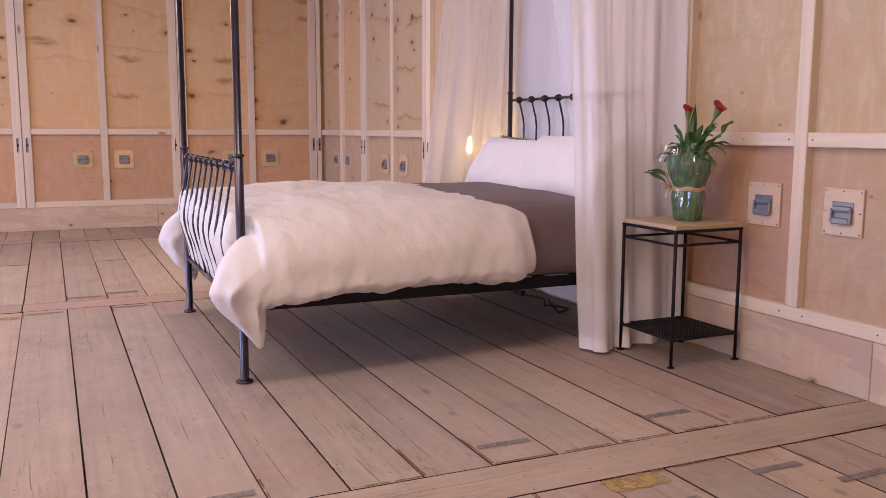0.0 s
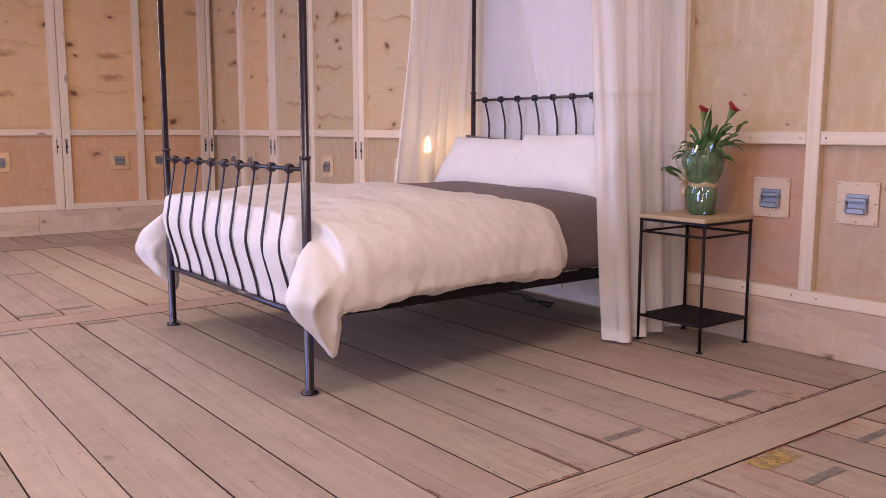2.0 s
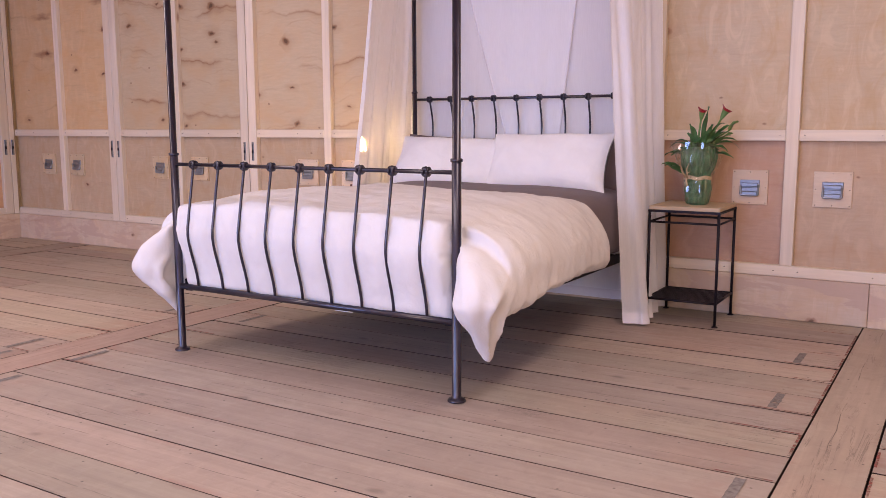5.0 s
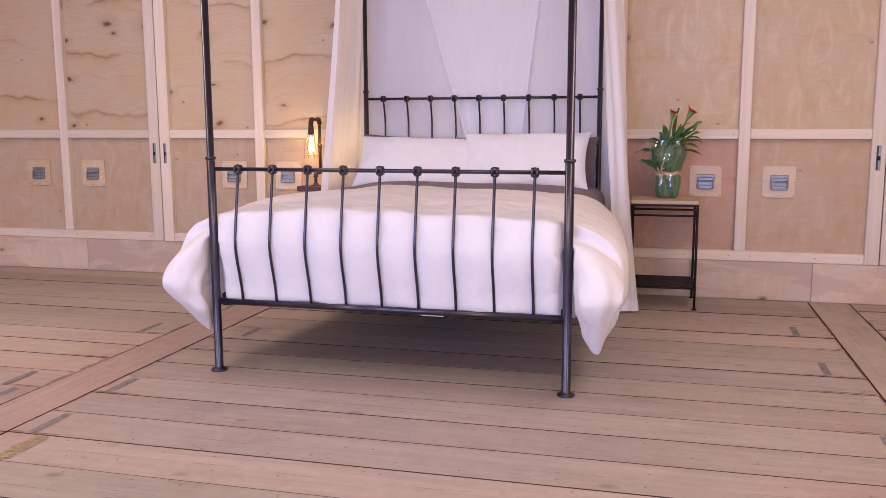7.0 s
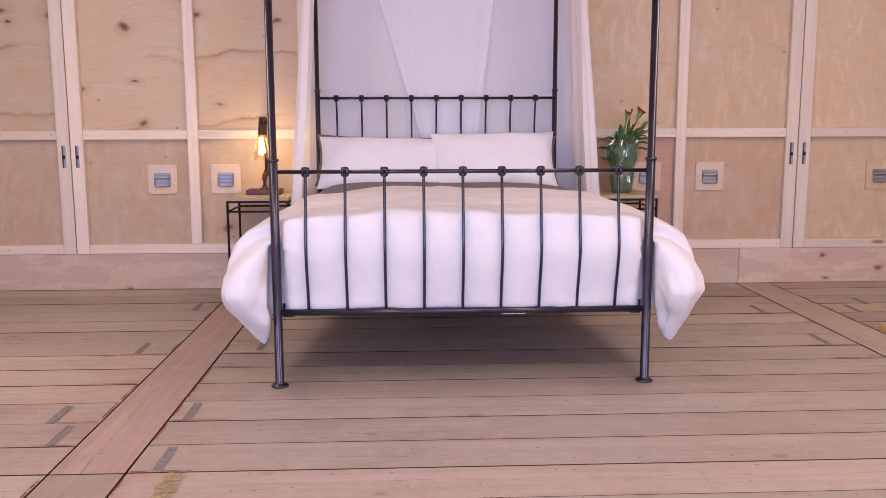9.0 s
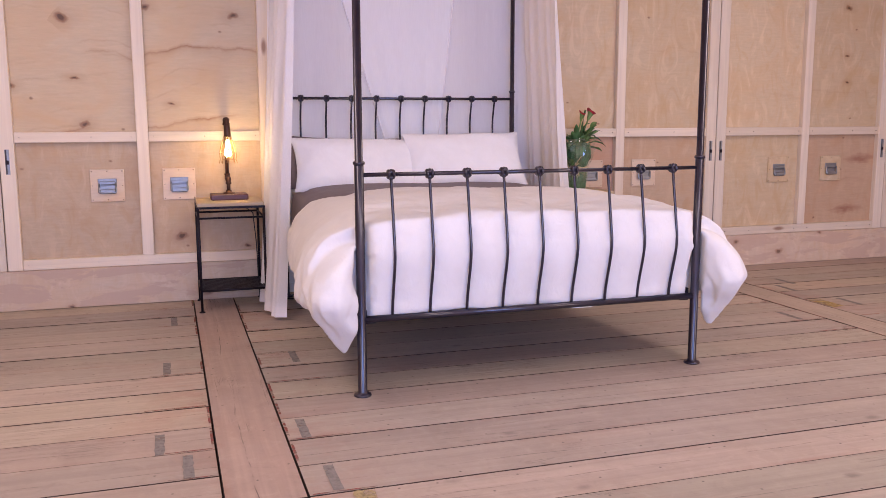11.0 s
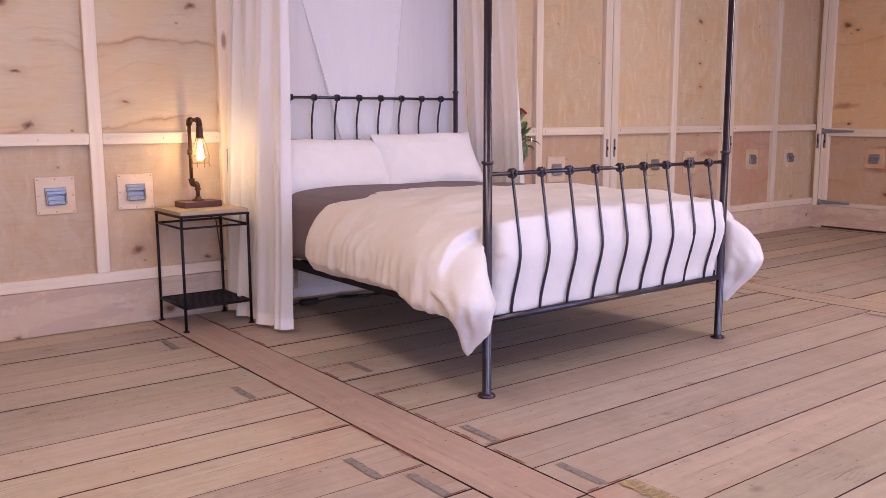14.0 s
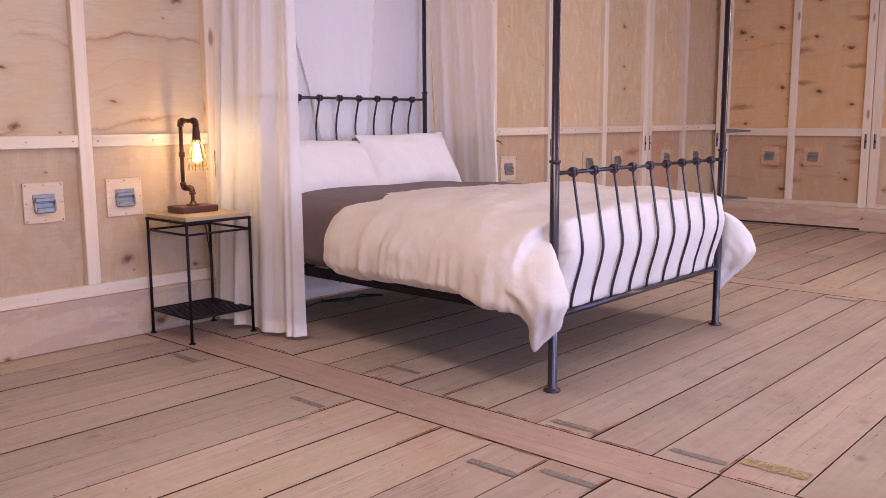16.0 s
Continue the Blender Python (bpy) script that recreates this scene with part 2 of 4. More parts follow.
    c = m.mix(m.math("MULTIPLY", nail, 0.75), c, tuple(v * 0.2 for v in base))
    c = m.mix(m.math("MULTIPLY", crack, 0.8), c, tuple(v * 0.25 for v in base))
    c = m.n("HueSaturation", Color=c, Value=m.math("ADD", 0.82, m.math("MULTIPLY", m.rand(), 0.30)), Saturation=m.math("ADD", 0.88, m.math("MULTIPLY", m.rand(), 0.22))).outputs[0]
    m.bump(m.math("ADD", m.math("MULTIPLY", streak, 0.6), m.math("ADD", m.math("MULTIPLY", hair, 0.4), m.math("MULTIPLY", crack, -1.5))), 0.35, 0.003)
    return m.set(Base_Color=c, Roughness=m.math("ADD", 0.52, m.math("MULTIPLY", stain, 0.25)))


def cloth(name, base, weave, rough=0.9, crease=0.5, sheen=0.05):
    m = Nodes(name)
    p = m.coords(shift=False)
    big = m.noise(p, 5.5, 3, 0.5, 0.7)
    wr = m.noise(p, 10.0, 3, 0.5, 0.8)
    fib = m.noise(p, weave, 2, 0.6)
    c = m.mix(m.ramp(wr, 0.3, 0.7), tuple(v * 0.95 for v in base), base)
    c = m.mix(m.math("MULTIPLY", m.ramp(fib, 0.4, 0.7), 0.25), c, tuple(v * 0.86 for v in base))
    fold = 0.0
    for scale, amount in ((5.0, 0.14), (12.0, 0.11), (27.0, 0.06)):
        q = m.noise(m.coords((1, 1, 0.55), shift=False), scale, 2, 0.5, 1.1)
        q = m.math("SUBTRACT", 1.0, m.math("MULTIPLY", m.math("ABSOLUTE", m.math("SUBTRACT", q, 0.5)), 9.0), True)
        where = m.ramp(m.noise(p, scale * 0.45, 2), 0.46, 0.66)
        fold = m.math("ADD", fold, m.math("MULTIPLY", m.math("MULTIPLY", q, where), amount))
    h = m.math("ADD", m.math("MULTIPLY", big, 0.7), m.math("ADD", m.math("MULTIPLY", wr, 0.3), m.math("ADD", fold, m.math("MULTIPLY", fib, 0.014))))
    m.bump(h, crease, 0.028)
    return m.set(Base_Color=c, Roughness=rough, Sheen_Weight=sheen)


def sheer(name, base, open_):
    """Thin voile: part of the light passes straight through, part is scattered on."""
    m = Nodes(name)
    p = m.coords((420, 420, 12), shift=False)
    thread = m.noise(p, 1.0, 3)
    diff = m.n("BsdfDiffuse", Color=base)
    trl = m.n("BsdfTranslucent", Color=base)
    tra = m.n("BsdfTransparent", Color=(1, 1, 1))
    a = m.n("MixShader", Fac=0.30)
    m.t.links.new(diff.outputs[0], a.inputs[1]), m.t.links.new(trl.outputs[0], a.inputs[2])
    b = m.n("MixShader", Fac=m.math("ADD", open_, m.math("MULTIPLY", thread, 0.14)))
    m.t.links.new(a.outputs[0], b.inputs[1]), m.t.links.new(tra.outputs[0], b.inputs[2])
    m.t.links.new(b.outputs[0], m.out.inputs[0])
    return m.mat


def iron(name, base, rough, coat=0.0):
    m = Nodes(name)
    p = m.coords(shift=False)
    n1, n2 = m.noise(p, 9, 4), m.noise(p, 120, 3)
    c = m.mix(m.ramp(n1, 0.35, 0.7), base, tuple(v * 1.5 for v in base))
    m.bump(n2, 0.15, 0.001)
    return m.set(Base_Color=c, Metallic=0.6, Coat_Weight=coat, Coat_Roughness=0.16, Roughness=m.math("ADD", rough, m.math("MULTIPLY", n1, 0.2)))


def plain(name, base, rough=0.6, metal=0.0, vary=0.15, scale=12.0, bump=0.1):
    m = Nodes(name)
    n1 = m.noise(m.coords(), scale, 4)
    c = m.mix(m.ramp(n1, 0.3, 0.7), tuple(v * (1 - vary) for v in base), tuple(min(1, v * (1 + vary)) for v in base))
    m.bump(n1, bump, 0.002)
    return m.set(Base_Color=c, Roughness=rough, Metallic=metal)


def worn_paint(name, base, cover):
    """Old paint on boards, rubbed off in streaks; cover: how much of it is left."""
    m = Nodes(name)
    n1, n2 = m.noise(m.coords((9, 3, 1), shift=False), 3.0, 6, 0.7), m.noise(m.coords(shift=False), 60.0, 3)
    c = m.mix(m.ramp(n2, 0.3, 0.7), tuple(v * 0.75 for v in base), tuple(min(1, v * 1.2) for v in base))
    m.set(Base_Color=c, Roughness=0.75)
    tr = m.n("BsdfTransparent", Color=(1, 1, 1))
    left = m.math("MULTIPLY", m.ramp(m.math("ADD", n1, m.math("MULTIPLY", m.math("SUBTRACT", n2, 0.5), 0.3)), 0.68 - 0.5 * cover, 0.86 - 0.5 * cover), 0.9)
    a = m.n("MixShader", Fac=left)
    m.t.links.new(tr.outputs[0], a.inputs[1]), m.t.links.new(m.bsdf.outputs[0], a.inputs[2])
    m.t.links.new(a.outputs[0], m.out.inputs[0])
    return m.mat


def glow(name, colour, strength):
    m = Nodes(name)
    return m.set(Base_Color=colour, Emission_Color=colour, Emission_Strength=strength)


def clear(name, colour, rough, keep):
    """Thin clear film or bulb glass: mostly see-through with a glossy face."""
    m = Nodes(name)
    gl = m.n("BsdfGlossy", Color=(1, 1, 1), Roughness=rough)
    tr = m.n("BsdfTransparent", Color=colour)
    a = m.n("MixShader", Fac=keep)
    m.t.links.new(tr.outputs[0], a.inputs[1]), m.t.links.new(gl.outputs[0], a.inputs[2])
    m.t.links.new(a.outputs[0], m.out.inputs[0])
    return m.mat


M_PLY = plywood("plywood_figured", (0.58, 0.455, 0.30), (0.29, 0.14, 0.065), 1.5, 0.40)
M_PLYPLAIN = plywood("plywood_plain", (0.64, 0.500, 0.325), (0.36, 0.18, 0.085), 0.25, 0.13, 0.60)
M_PLYLOW = plywood("plywood_low", (0.555, 0.42, 0.280), (0.34, 0.17, 0.09), 0.28, 0.12, 0.50)
# rosy wood, its colour deepened for the shadow of curtain and nightstand
M_PLYROSYSHADE = plywood("plywood_rosy_shaded", (0.51, 0.325, 0.220), (0.32, 0.14, 0.085), 0.5, 0.12, 0.5)
# darker copy of plywood_plain, its colour offsets strong lamp light mid-wall
M_PLYPLAINDIM = plywood("plywood_plain_dim", (0.575, 0.450, 0.295), (0.34, 0.17, 0.085), 0.25, 0.16, 0.60)
M_PLYWARM = plywood("plywood_warm", (0.57, 0.410, 0.270), (0.34, 0.16, 0.09), 0.15, 0.10, 0.5)
M_PLYRED = plywood("plywood_red", (0.56, 0.385, 0.25), (0.30, 0.12, 0.07), 0.5, 0.2, 0.3, smudge=0.75)
M_PLYEND = plywood("plywood_end", (0.68, 0.475, 0.265), (0.26, 0.105, 0.05), 0.55, 0.30, 0.3, smudge=0.7)
M_PLYENDLOW = plywood("plywood_end_low", (0.60, 0.375, 0.225), (0.34, 0.16, 0.08), 0.3, 0.15, 0.4)
M_PLINTH = plywood("plinth_board", (0.64, 0.51, 0.385), (0.44, 0.26, 0.17), 1.0, 0.2, 0.4, (0.525, 0.375, 0.285))
M_PLATE = plywood("handle_board", (0.72, 0.57, 0.42), (0.40, 0.24, 0.13), 0.1, 0.02)
M_STUD = lumber("stud_wood", (0.82, 0.705, 0.56), (0.24, 0.11, 0.055), 2, 0.6)
M_RAIL = lumber("rail_wood", (0.80, 0.68, 0.53), (0.24, 0.11, 0.055), 0, 0.6)
M_FLOOR = floorboard("floor_board", 1, (0.440, 0.366, 0.310))
M_HEADER = floorboard("header_board", 0, (0.405, 0.326, 0.280))
M_GAP = plain("dark_gap", (0.035, 0.022, 0.018), 0.95)
# near-black for board edges, in place of the shade in the joints
M_EDGEDARK = plain("dark_edge", (0.045, 0.026, 0.020), 0.95)
M_REDPAINT = worn_paint("red_paint", (0.26, 0.07, 0.055), 0.60)
M_GREYTAPE = worn_paint("grey_paint", (0.23, 0.21, 0.20), 0.80)
M_YELLOW = worn_paint("yellow_paint", (0.46, 0.33, 0.12), 0.62)
M_YELLOWFADE = worn_paint("faded_yellow_paint", (0.38, 0.30, 0.15), 0.62)
M_IRON = iron("black_iron", (0.018, 0.014, 0.029), 0.30, 0.85)
M_IRONFLAT = iron("stand_iron", (0.012, 0.009, 0.015), 0.42)
M_PIPE = iron("pipe_iron", (0.075, 0.034, 0.022), 0.40)
M_STEEL = plain("zinc_steel", (0.30, 0.315, 0.335), 0.46, 0.8, 0.1, 30)
M_SLOT = plain("slot_metal", (0.055, 0.05, 0.055), 0.6, 0.2)
M_SCREW = plain("screw_steel", (0.22, 0.17, 0.13), 0.5, 0.6)
M_DUVET = cloth("white_cotton", (0.775, 0.745, 0.742), 420, crease=0.30)
M_PILLOW = cloth("pillow_cotton", (0.87, 0.85, 0.85), 420, crease=0.35)
M_GREY = cloth("grey_linen", (0.178, 0.136, 0.148), 300, crease=0.35)
M_SHEER = sheer("white_voile", (0.985, 0.97, 0.98), 0.13)
M_SHEERDENSE = sheer("doubled_white_voile", (0.985, 0.97, 0.985), 0.0)
M_HEM = cloth("hem_cloth", (0.84, 0.80, 0.82), 420, crease=0.2)
M_TOP = lumber("stand_top_wood", (0.50, 0.385, 0.25), (0.20, 0.11, 0.05), 1, 0.2, 0.5)
M_LAMPWOOD = lumber("lamp_block_wood", (0.105, 0.028, 0.024), (0.03, 0.01, 0.008), 1, 0.1, 0.4)
M_BULB = clear("bulb_glass", (1.0, 0.92, 0.78), 0.05, 0.06)
M_CAGE = iron("cage_bronze", (0.26, 0.15, 0.06), 0.32)
M_FILAMENT = glow("filament", (1.0, 0.70, 0.34), 120.0)
M_FILM = clear("clear_film", (0.97, 0.99, 0.97), 0.05, 0.11)
M_WRAP = plain("green_paper", (0.060, 0.145, 0.066), 0.34, 0, 0.5, 22, 0.9)
M_LEAF = plain("leaf_green", (0.065, 0.150, 0.045), 0.38, 0, 0.45, 18)
M_LEAFPALE = plain("leaf_pale", (0.11, 0.20, 0.07), 0.40, 0, 0.4, 18)
M_STEM = plain("stem_green", (0.14, 0.24, 0.07), 0.5)
M_BLOOM = plain("red_bloom", (0.34, 0.015, 0.03), 0.45, 0, 0.4, 30)
M_RAFFIA = plain("raffia", (0.58, 0.44, 0.27), 0.8, 0, 0.25, 60)
M_CORD = plain("black_cord", (0.012, 0.012, 0.013), 0.5)
M_WHITE = plain("white_tag", (0.8, 0.8, 0.8), 0.6)
M_CEIL = plywood("ceiling_board", (0.60, 0.44, 0.28), (0.34, 0.18, 0.10), 0.3, 0.15)

# ---- building helpers ----


class Geo:
    """Gathers vertices and faces of one mesh."""

    def __init__(self):
        self.v, self.f, self.smooth = [], [], []

    def add(self, verts, faces, smooth=False):
        o = len(self.v)
        self.v += [tuple(p) for p in verts]
        self.f += [tuple(i + o for i in f) for f in faces]
        self.smooth += [smooth] * len(faces)
        return self

    def box(self, lo, hi, c=0.002):
        """A box with chamfered edges."""
        c = min(c, *(0.45 * (b - a) for a, b in zip(lo, hi)))
        bits = [(a, b, d) for a in (0, 1) for b in (0, 1) for d in (0, 1)]
        vs, at = [], {}
        for s in bits:
            for k in range(3):
                p = [(lo[i] + (0 if i == k else c)) if s[i] == 0 else (hi[i] - (0 if i == k else c)) for i in range(3)]
                at[s, k] = len(vs)
                vs.append(p)
        fs = []
        for k in range(3):
            i, j = (k + 1) % 3, (k + 2) % 3
            for e in (0, 1):
                q = []
                for a, b in ((0, 0), (1, 0), (1, 1), (0, 1)):
                    s = [0, 0, 0]
                    s[k], s[i], s[j] = e, a, b
                    q.append(at[tuple(s), k])
                fs.append(tuple(q) if e else tuple(reversed(q)))
            for a in (0, 1):
                for b in (0, 1):
                    s0, s1 = [0, 0, 0], [0, 0, 0]
                    s0[i] = s1[i] = a
                    s0[j] = s1[j] = b
                    s1[k] = 1
                    q = (at[tuple(s0), i], at[tuple(s1), i], at[tuple(s1), j], at[tuple(s0), j])
                    fs.append(q if a == b else tuple(reversed(q)))
        for s in bits:
            q = (at[s, 0], at[s, 1], at[s, 2])
            fs.append(q if sum(s) % 2 else tuple(reversed(q)))
        return self.add(vs, fs)

    def tube(self, pts, r, n=10, flat=1.0):
        """A round bar along points; r may be a list of radii."""
        pts = [Vector(p) for p in pts]
        rs = list(r) if isinstance(r, (list, tuple)) else [r] * len(pts)
        up = Vector((0, 0, 1)) if abs((pts[1] - pts[0]).normalized().z) < 0.9 else Vector((1, 0, 0))
        vs, fs = [], []
        for i, p in enumerate(pts):
            d = (pts[min(i + 1, len(pts) - 1)] - pts[max(i - 1, 0)]).normalized()
            a = (up - d * up.dot(d)).normalized()
            up = a
            b = d.cross(a)
            for k in range(n):
                w = 2 * math.pi * k / n
                vs.append(p + (a * math.cos(w) * flat + b * math.sin(w)) * rs[i])
        for i in range(len(pts) - 1):
            for k in range(n):
                k2 = (k + 1) % n
                fs.append((i * n + k, i * n + k2, (i + 1) * n + k2, (i + 1) * n + k))
        self.add(vs, fs, True)
        o = len(self.v) - len(vs)
        self.f += [tuple(o + k for k in reversed(range(n))), tuple(o + len(vs) - n + k for k in range(n))]
        self.smooth += [False, False]
        return self

    def lathe(self, profile, at=(0, 0, 0), n=20, wob=None):
        vs, fs = [], []
        for j, (r, z) in enumerate(profile):
            for k in range(n):
                w = 2 * math.pi * k / n
                q = r * (1 + (wob(w, z) if wob else 0))
                vs.append((at[0] + q * math.cos(w), at[1] + q * math.sin(w), at[2] + z))
        for j in range(len(profile) - 1):
            for k in range(n):
                k2 = (k + 1) % n
                fs.append((j * n + k, j * n + k2, (j + 1) * n + k2, (j + 1) * n + k))
        return self.add(vs, fs, True)

    def grid(self, fn, nu, nv, wrap=False):
        vs = [fn(i / nu, j / nv) for i in range(nu + 1) for j in range(nv if wrap else nv + 1)]
        w = nv if wrap else nv + 1
        fs = [(i * w + j, i * w + (j + 1) % w, (i + 1) * w + (j + 1) % w, (i + 1) * w + j) for i in range(nu) for j in range(nv)]
        return self.add(vs, fs, True)

    def ball(self, c, r, n=10):
        prof = [(max(r * math.sin(math.pi * i / n), 1e-4), -r * math.cos(math.pi * i / n)) for i in range(n + 1)]
        return self.lathe(prof, c, n + 4)

    def mesh(self, name):
        me = bpy.data.meshes.new(name)
        me.from_pydata(self.v, [], self.f)
        me.polygons.foreach_set("use_smooth", self.smooth)
        me.update()
        return me


def part(name, geo, material, parent=None, label="", m=None):
    """Links a Geo, or a mesh that is shared, as one object under a thing or a part."""
    me = geo if isinstance(geo, bpy.types.Mesh) else geo.mesh(name)
    if not me.materials:
        me.materials.append(material)
    ob = new(name, me)
    ob.parent = parent
    if m is not None:
        ob.matrix_basis = m
    if label:
        tagged(ob, label)
    return ob


def thing(name, at, label, category, group="", kind=""):
    ob = new(name)
    ob.location = at
    ob.empty_display_size = 0.05
    return tagged(ob, label, category, group, kind)


# ---- structure ----
X_HEAD, Y_LEFT, Y_RIGHT, X_REAR, TOP = 2.915, 9.88, -1.17, -7.3, 3.0
PLYDEEP = 0.040


def handle_board(wall, u, z, wood, size=0.195):
    """A square of plywood screwed to the panel, with a recessed zinc chest handle."""
    g = Geo().box((-size / 2, -0.012, -size / 2), (size / 2, 0, size / 2), 0.002)
    ob = part("handle_board", g, wood, wall, "pale plywood square with zinc drop handle", pose(u, PLYDEEP, z))
    h = Geo()
    h.box((-0.054, -0.016, -0.002), (0.054, -0.011, 0.042), 0.004)
    h.box((-0.046, -0.0145, -0.040), (0.046, -0.011, -0.0022), 0.002)
    h.box((-0.047, -0.024, 0.004), (0.047, -0.015, 0.026), 0.004)
    h.tube([(-0.047, -0.022, 0.014), (-0.049, -0.026, -0.038), (-0.043, -0.026, -0.044), (0.043, -0.026, -0.044), (0.049, -0.026, -0.038), (0.047, -0.022, 0.014)], 0.0055, 8)
    h.box((-0.042, -0.030, -0.044), (0.042, -0.022, -0.022), 0.004)
    part("handle", h, M_STEEL, ob, "zinc drop handle")
    s = Geo()
    for a in (-0.086, 0, 0.086):
        for b in (-0.086, 0, 0.086):
            if a or b:
                s.lathe([(0.0001, -0.0005), (0.0034, -0.0005), (0.0036, 0.001)], (0, 0, 0), 8)
                s.v[-24:] = [(a + x, -0.0125 - z, b + y) for x, y, z in s.v[-24:]]
    part("screw", s, M_SCREW, ob)


def pull_slot(wall, u, z):
    """A slotted steel keeper let into the stile."""
    g = Geo().box((-0.013, -0.002, -0.074), (0.013, 0.002, 0.074), 0.010)
    ob = part("latch_plate", g, M_STEEL, wall, "slotted steel latch plate", pose(u, 0, z))
    part("latch_slot", Geo().box((-0.011, -0.0035, -0.070), (-0.002, -0.0015, 0.070), 0.001), M_SLOT, ob)
    part("latch_bolt", Geo().box((-0.009, -0.0090, -0.014), (0.009, -0.0030, 0.010), 0.003), M_IRONFLAT, ob)


def framed_wall(name, m, u0, u1, doubles, singles, upper, lower, rails, plinth=True, handles=True, label=""):
    """A wall of framed plywood panels. Local x runs along it, local y into it (0: the face of the studs), z up."""
    core = Geo().box((u0 - (0.2 if u0 == 0 else 0), PLYDEEP + 0.018, 0), (u1 + 0.2, PLYDEEP + 0.10, TOP), 0.0)
    wall = part(name, core, M_PLYPLAIN)
    wall.matrix_basis = m
    tagged(wall, label, "wall", "", "structure")
    (za, zb), (zc, zd) = rails
    posts = sorted([(u - 0.084, u - 0.003, True) for u in doubles] + [(u + 0.003, u + 0.084, True) for u in doubles] + [(u - 0.034, u + 0.034, False) for u in singles])
    for a, b, wide in posts:
        if b < u0 or a > u1:
            continue
        lo, hi = max(a, u0), min(b, u1)
        z0 = zb + 0.0005 if not wide else za
        g = Geo().box((-(hi - lo) / 2, 0, z0 - TOP / 2), ((hi - lo) / 2, PLYDEEP + 0.017, TOP / 2), 0.003)
        part("stud", g, M_STUD, wall, "", pose((lo + hi) / 2, random.uniform(-0.002, 0.002) if not wide else random.uniform(-0.003, 0.001), TOP / 2))
        if wide and handles:
            pull_slot(wall, (lo + hi) / 2, 0.885)
    edges = [u0] + [x for a, b, _ in posts if u0 < (a + b) / 2 < u1 for x in (max(a, u0), min(b, u1))] + [u1]
    for i in range(0, len(edges) - 1, 2):
        a, b = edges[i], edges[i + 1]
        if b - a < 0.05:
            continue
        w, mid = b - a, (a + b) / 2
        tall, deep = TOP - zd, zc - zb
        mu = upper(mid) if callable(upper) else upper
        ml = lower(mid) if callable(lower) else lower
        part("panel", Geo().box((-w / 2, 0, -tall / 2), (w / 2, 0.016, tall / 2), 0.001), mu, wall, "", pose(mid, PLYDEEP, zd + tall / 2))
        part("panel", Geo().box((-w / 2, 0, -deep / 2), (w / 2, 0.016, deep / 2), 0.001), ml, wall, "", pose(mid, PLYDEEP, zb + deep / 2))
        dy = random.uniform(0.001, 0.003)
        part("rail", Geo().box((-w / 2 + 0.001, 0, -(zd - zc) / 2), (w / 2 - 0.001, PLYDEEP + 0.016, (zd - zc) / 2), 0.003), M_RAIL, wall, "", pose(mid, dy, (zc + zd) / 2))
        s = Geo()
        for uu in (-w / 2 + 0.03, w / 2 - 0.03, random.uniform(-0.1, 0.1)):
            for zz in ((zc + zd) / 2, (za + zb) / 2):
                s.lathe([(0.0001, -0.001), (0.0036, -0.001), (0.0036, 0.002)], (0, 0, 0), 8)
                s.v[-24:] = [(uu + x, -zc_, zz + y) for x, y, zc_ in s.v[-24:]]
        part("screw", s, M_SCREW, wall, "", pose(mid, dy - 0.001, 0))
    wide = [u0] + [x for a, b, w in posts if w and u0 < (a + b) / 2 < u1 for x in (max(a, u0), min(b, u1))] + [u1]
    for a, b in zip(wide[::2], wide[1::2]):
        if b - a > 0.05:
            part("rail", Geo().box(((a - b) / 2 + 0.001, 0, (za - zb) / 2), ((b - a) / 2 - 0.001, PLYDEEP + 0.016, (zb - za) / 2), 0.003), M_RAIL, wall, "", pose((a + b) / 2, 0.002, (za + zb) / 2))
    if plinth:
        u = u0
        lens = []
        while u < u1:
            step = 2.442 if u == u0 else 2.56
            lens.append((u, min(u + step, u1)))
            u += step
        for a, b in lens:
            part("plinth", Geo().box((-(b - a) / 2 + 0.001, -0.008, -za / 2), ((b - a) / 2 - 0.001, PLYDEEP + 0.016, za / 2 - 0.001), 0.003), M_PLINTH, wall, "", pose((a + b) / 2, 0, za / 2))
    return wall


# the wall behind the bed's head: local x runs towards the smaller y
def head_upper(u):
    y = Y_LEFT - u
    return M_PLYEND if y > 8.4 else M_PLY if y > 5.0 else M_PLYPLAINDIM if y > 1.9 else M_PLYPLAIN


def head_lower(u):
    y = Y_LEFT - u
    # between 2.7 and 3.5 the shadow beside the bed is in the panel's colour
    return M_PLYRED if 0.3 < y < 1.1 else M_PLYROSYSHADE if 2.7 < y < 3.5 or -0.6 < y < 0.3 else M_PLYWARM if 1.9 < y < 2.7 else M_PLYPLAIN if y < 2.7 else M_PLYLOW


HEAD_RAILS = ((0.240, 0.302), (0.995, 1.056))
u_of = lambda y: Y_LEFT - y
wall_head = framed_wall("wall_head", pose(X_HEAD, Y_LEFT, 0, 0, 0, -90), 0, Y_LEFT - Y_RIGHT,
                        [u_of(y) for y in (8.392, 6.785, 5.205, 3.552, 1.945, 0.350)], [u_of(y) for y in (9.15, 7.590, 5.992, 4.365, 2.747, 1.140, -0.43)],
                        head_upper, head_lower, HEAD_RAILS, label="pale plywood wall with pine framing and handle boards")
for y in (7.375, 7.85, 8.98, 9.40, 6.207, 5.79, 2.965, 2.532, 1.35, 0.86, -0.10, -0.75):
    handle_board(wall_head, u_of(y), 0.733, M_PLATE if 2.0 < y < 6.5 else M_PLYPLAIN)

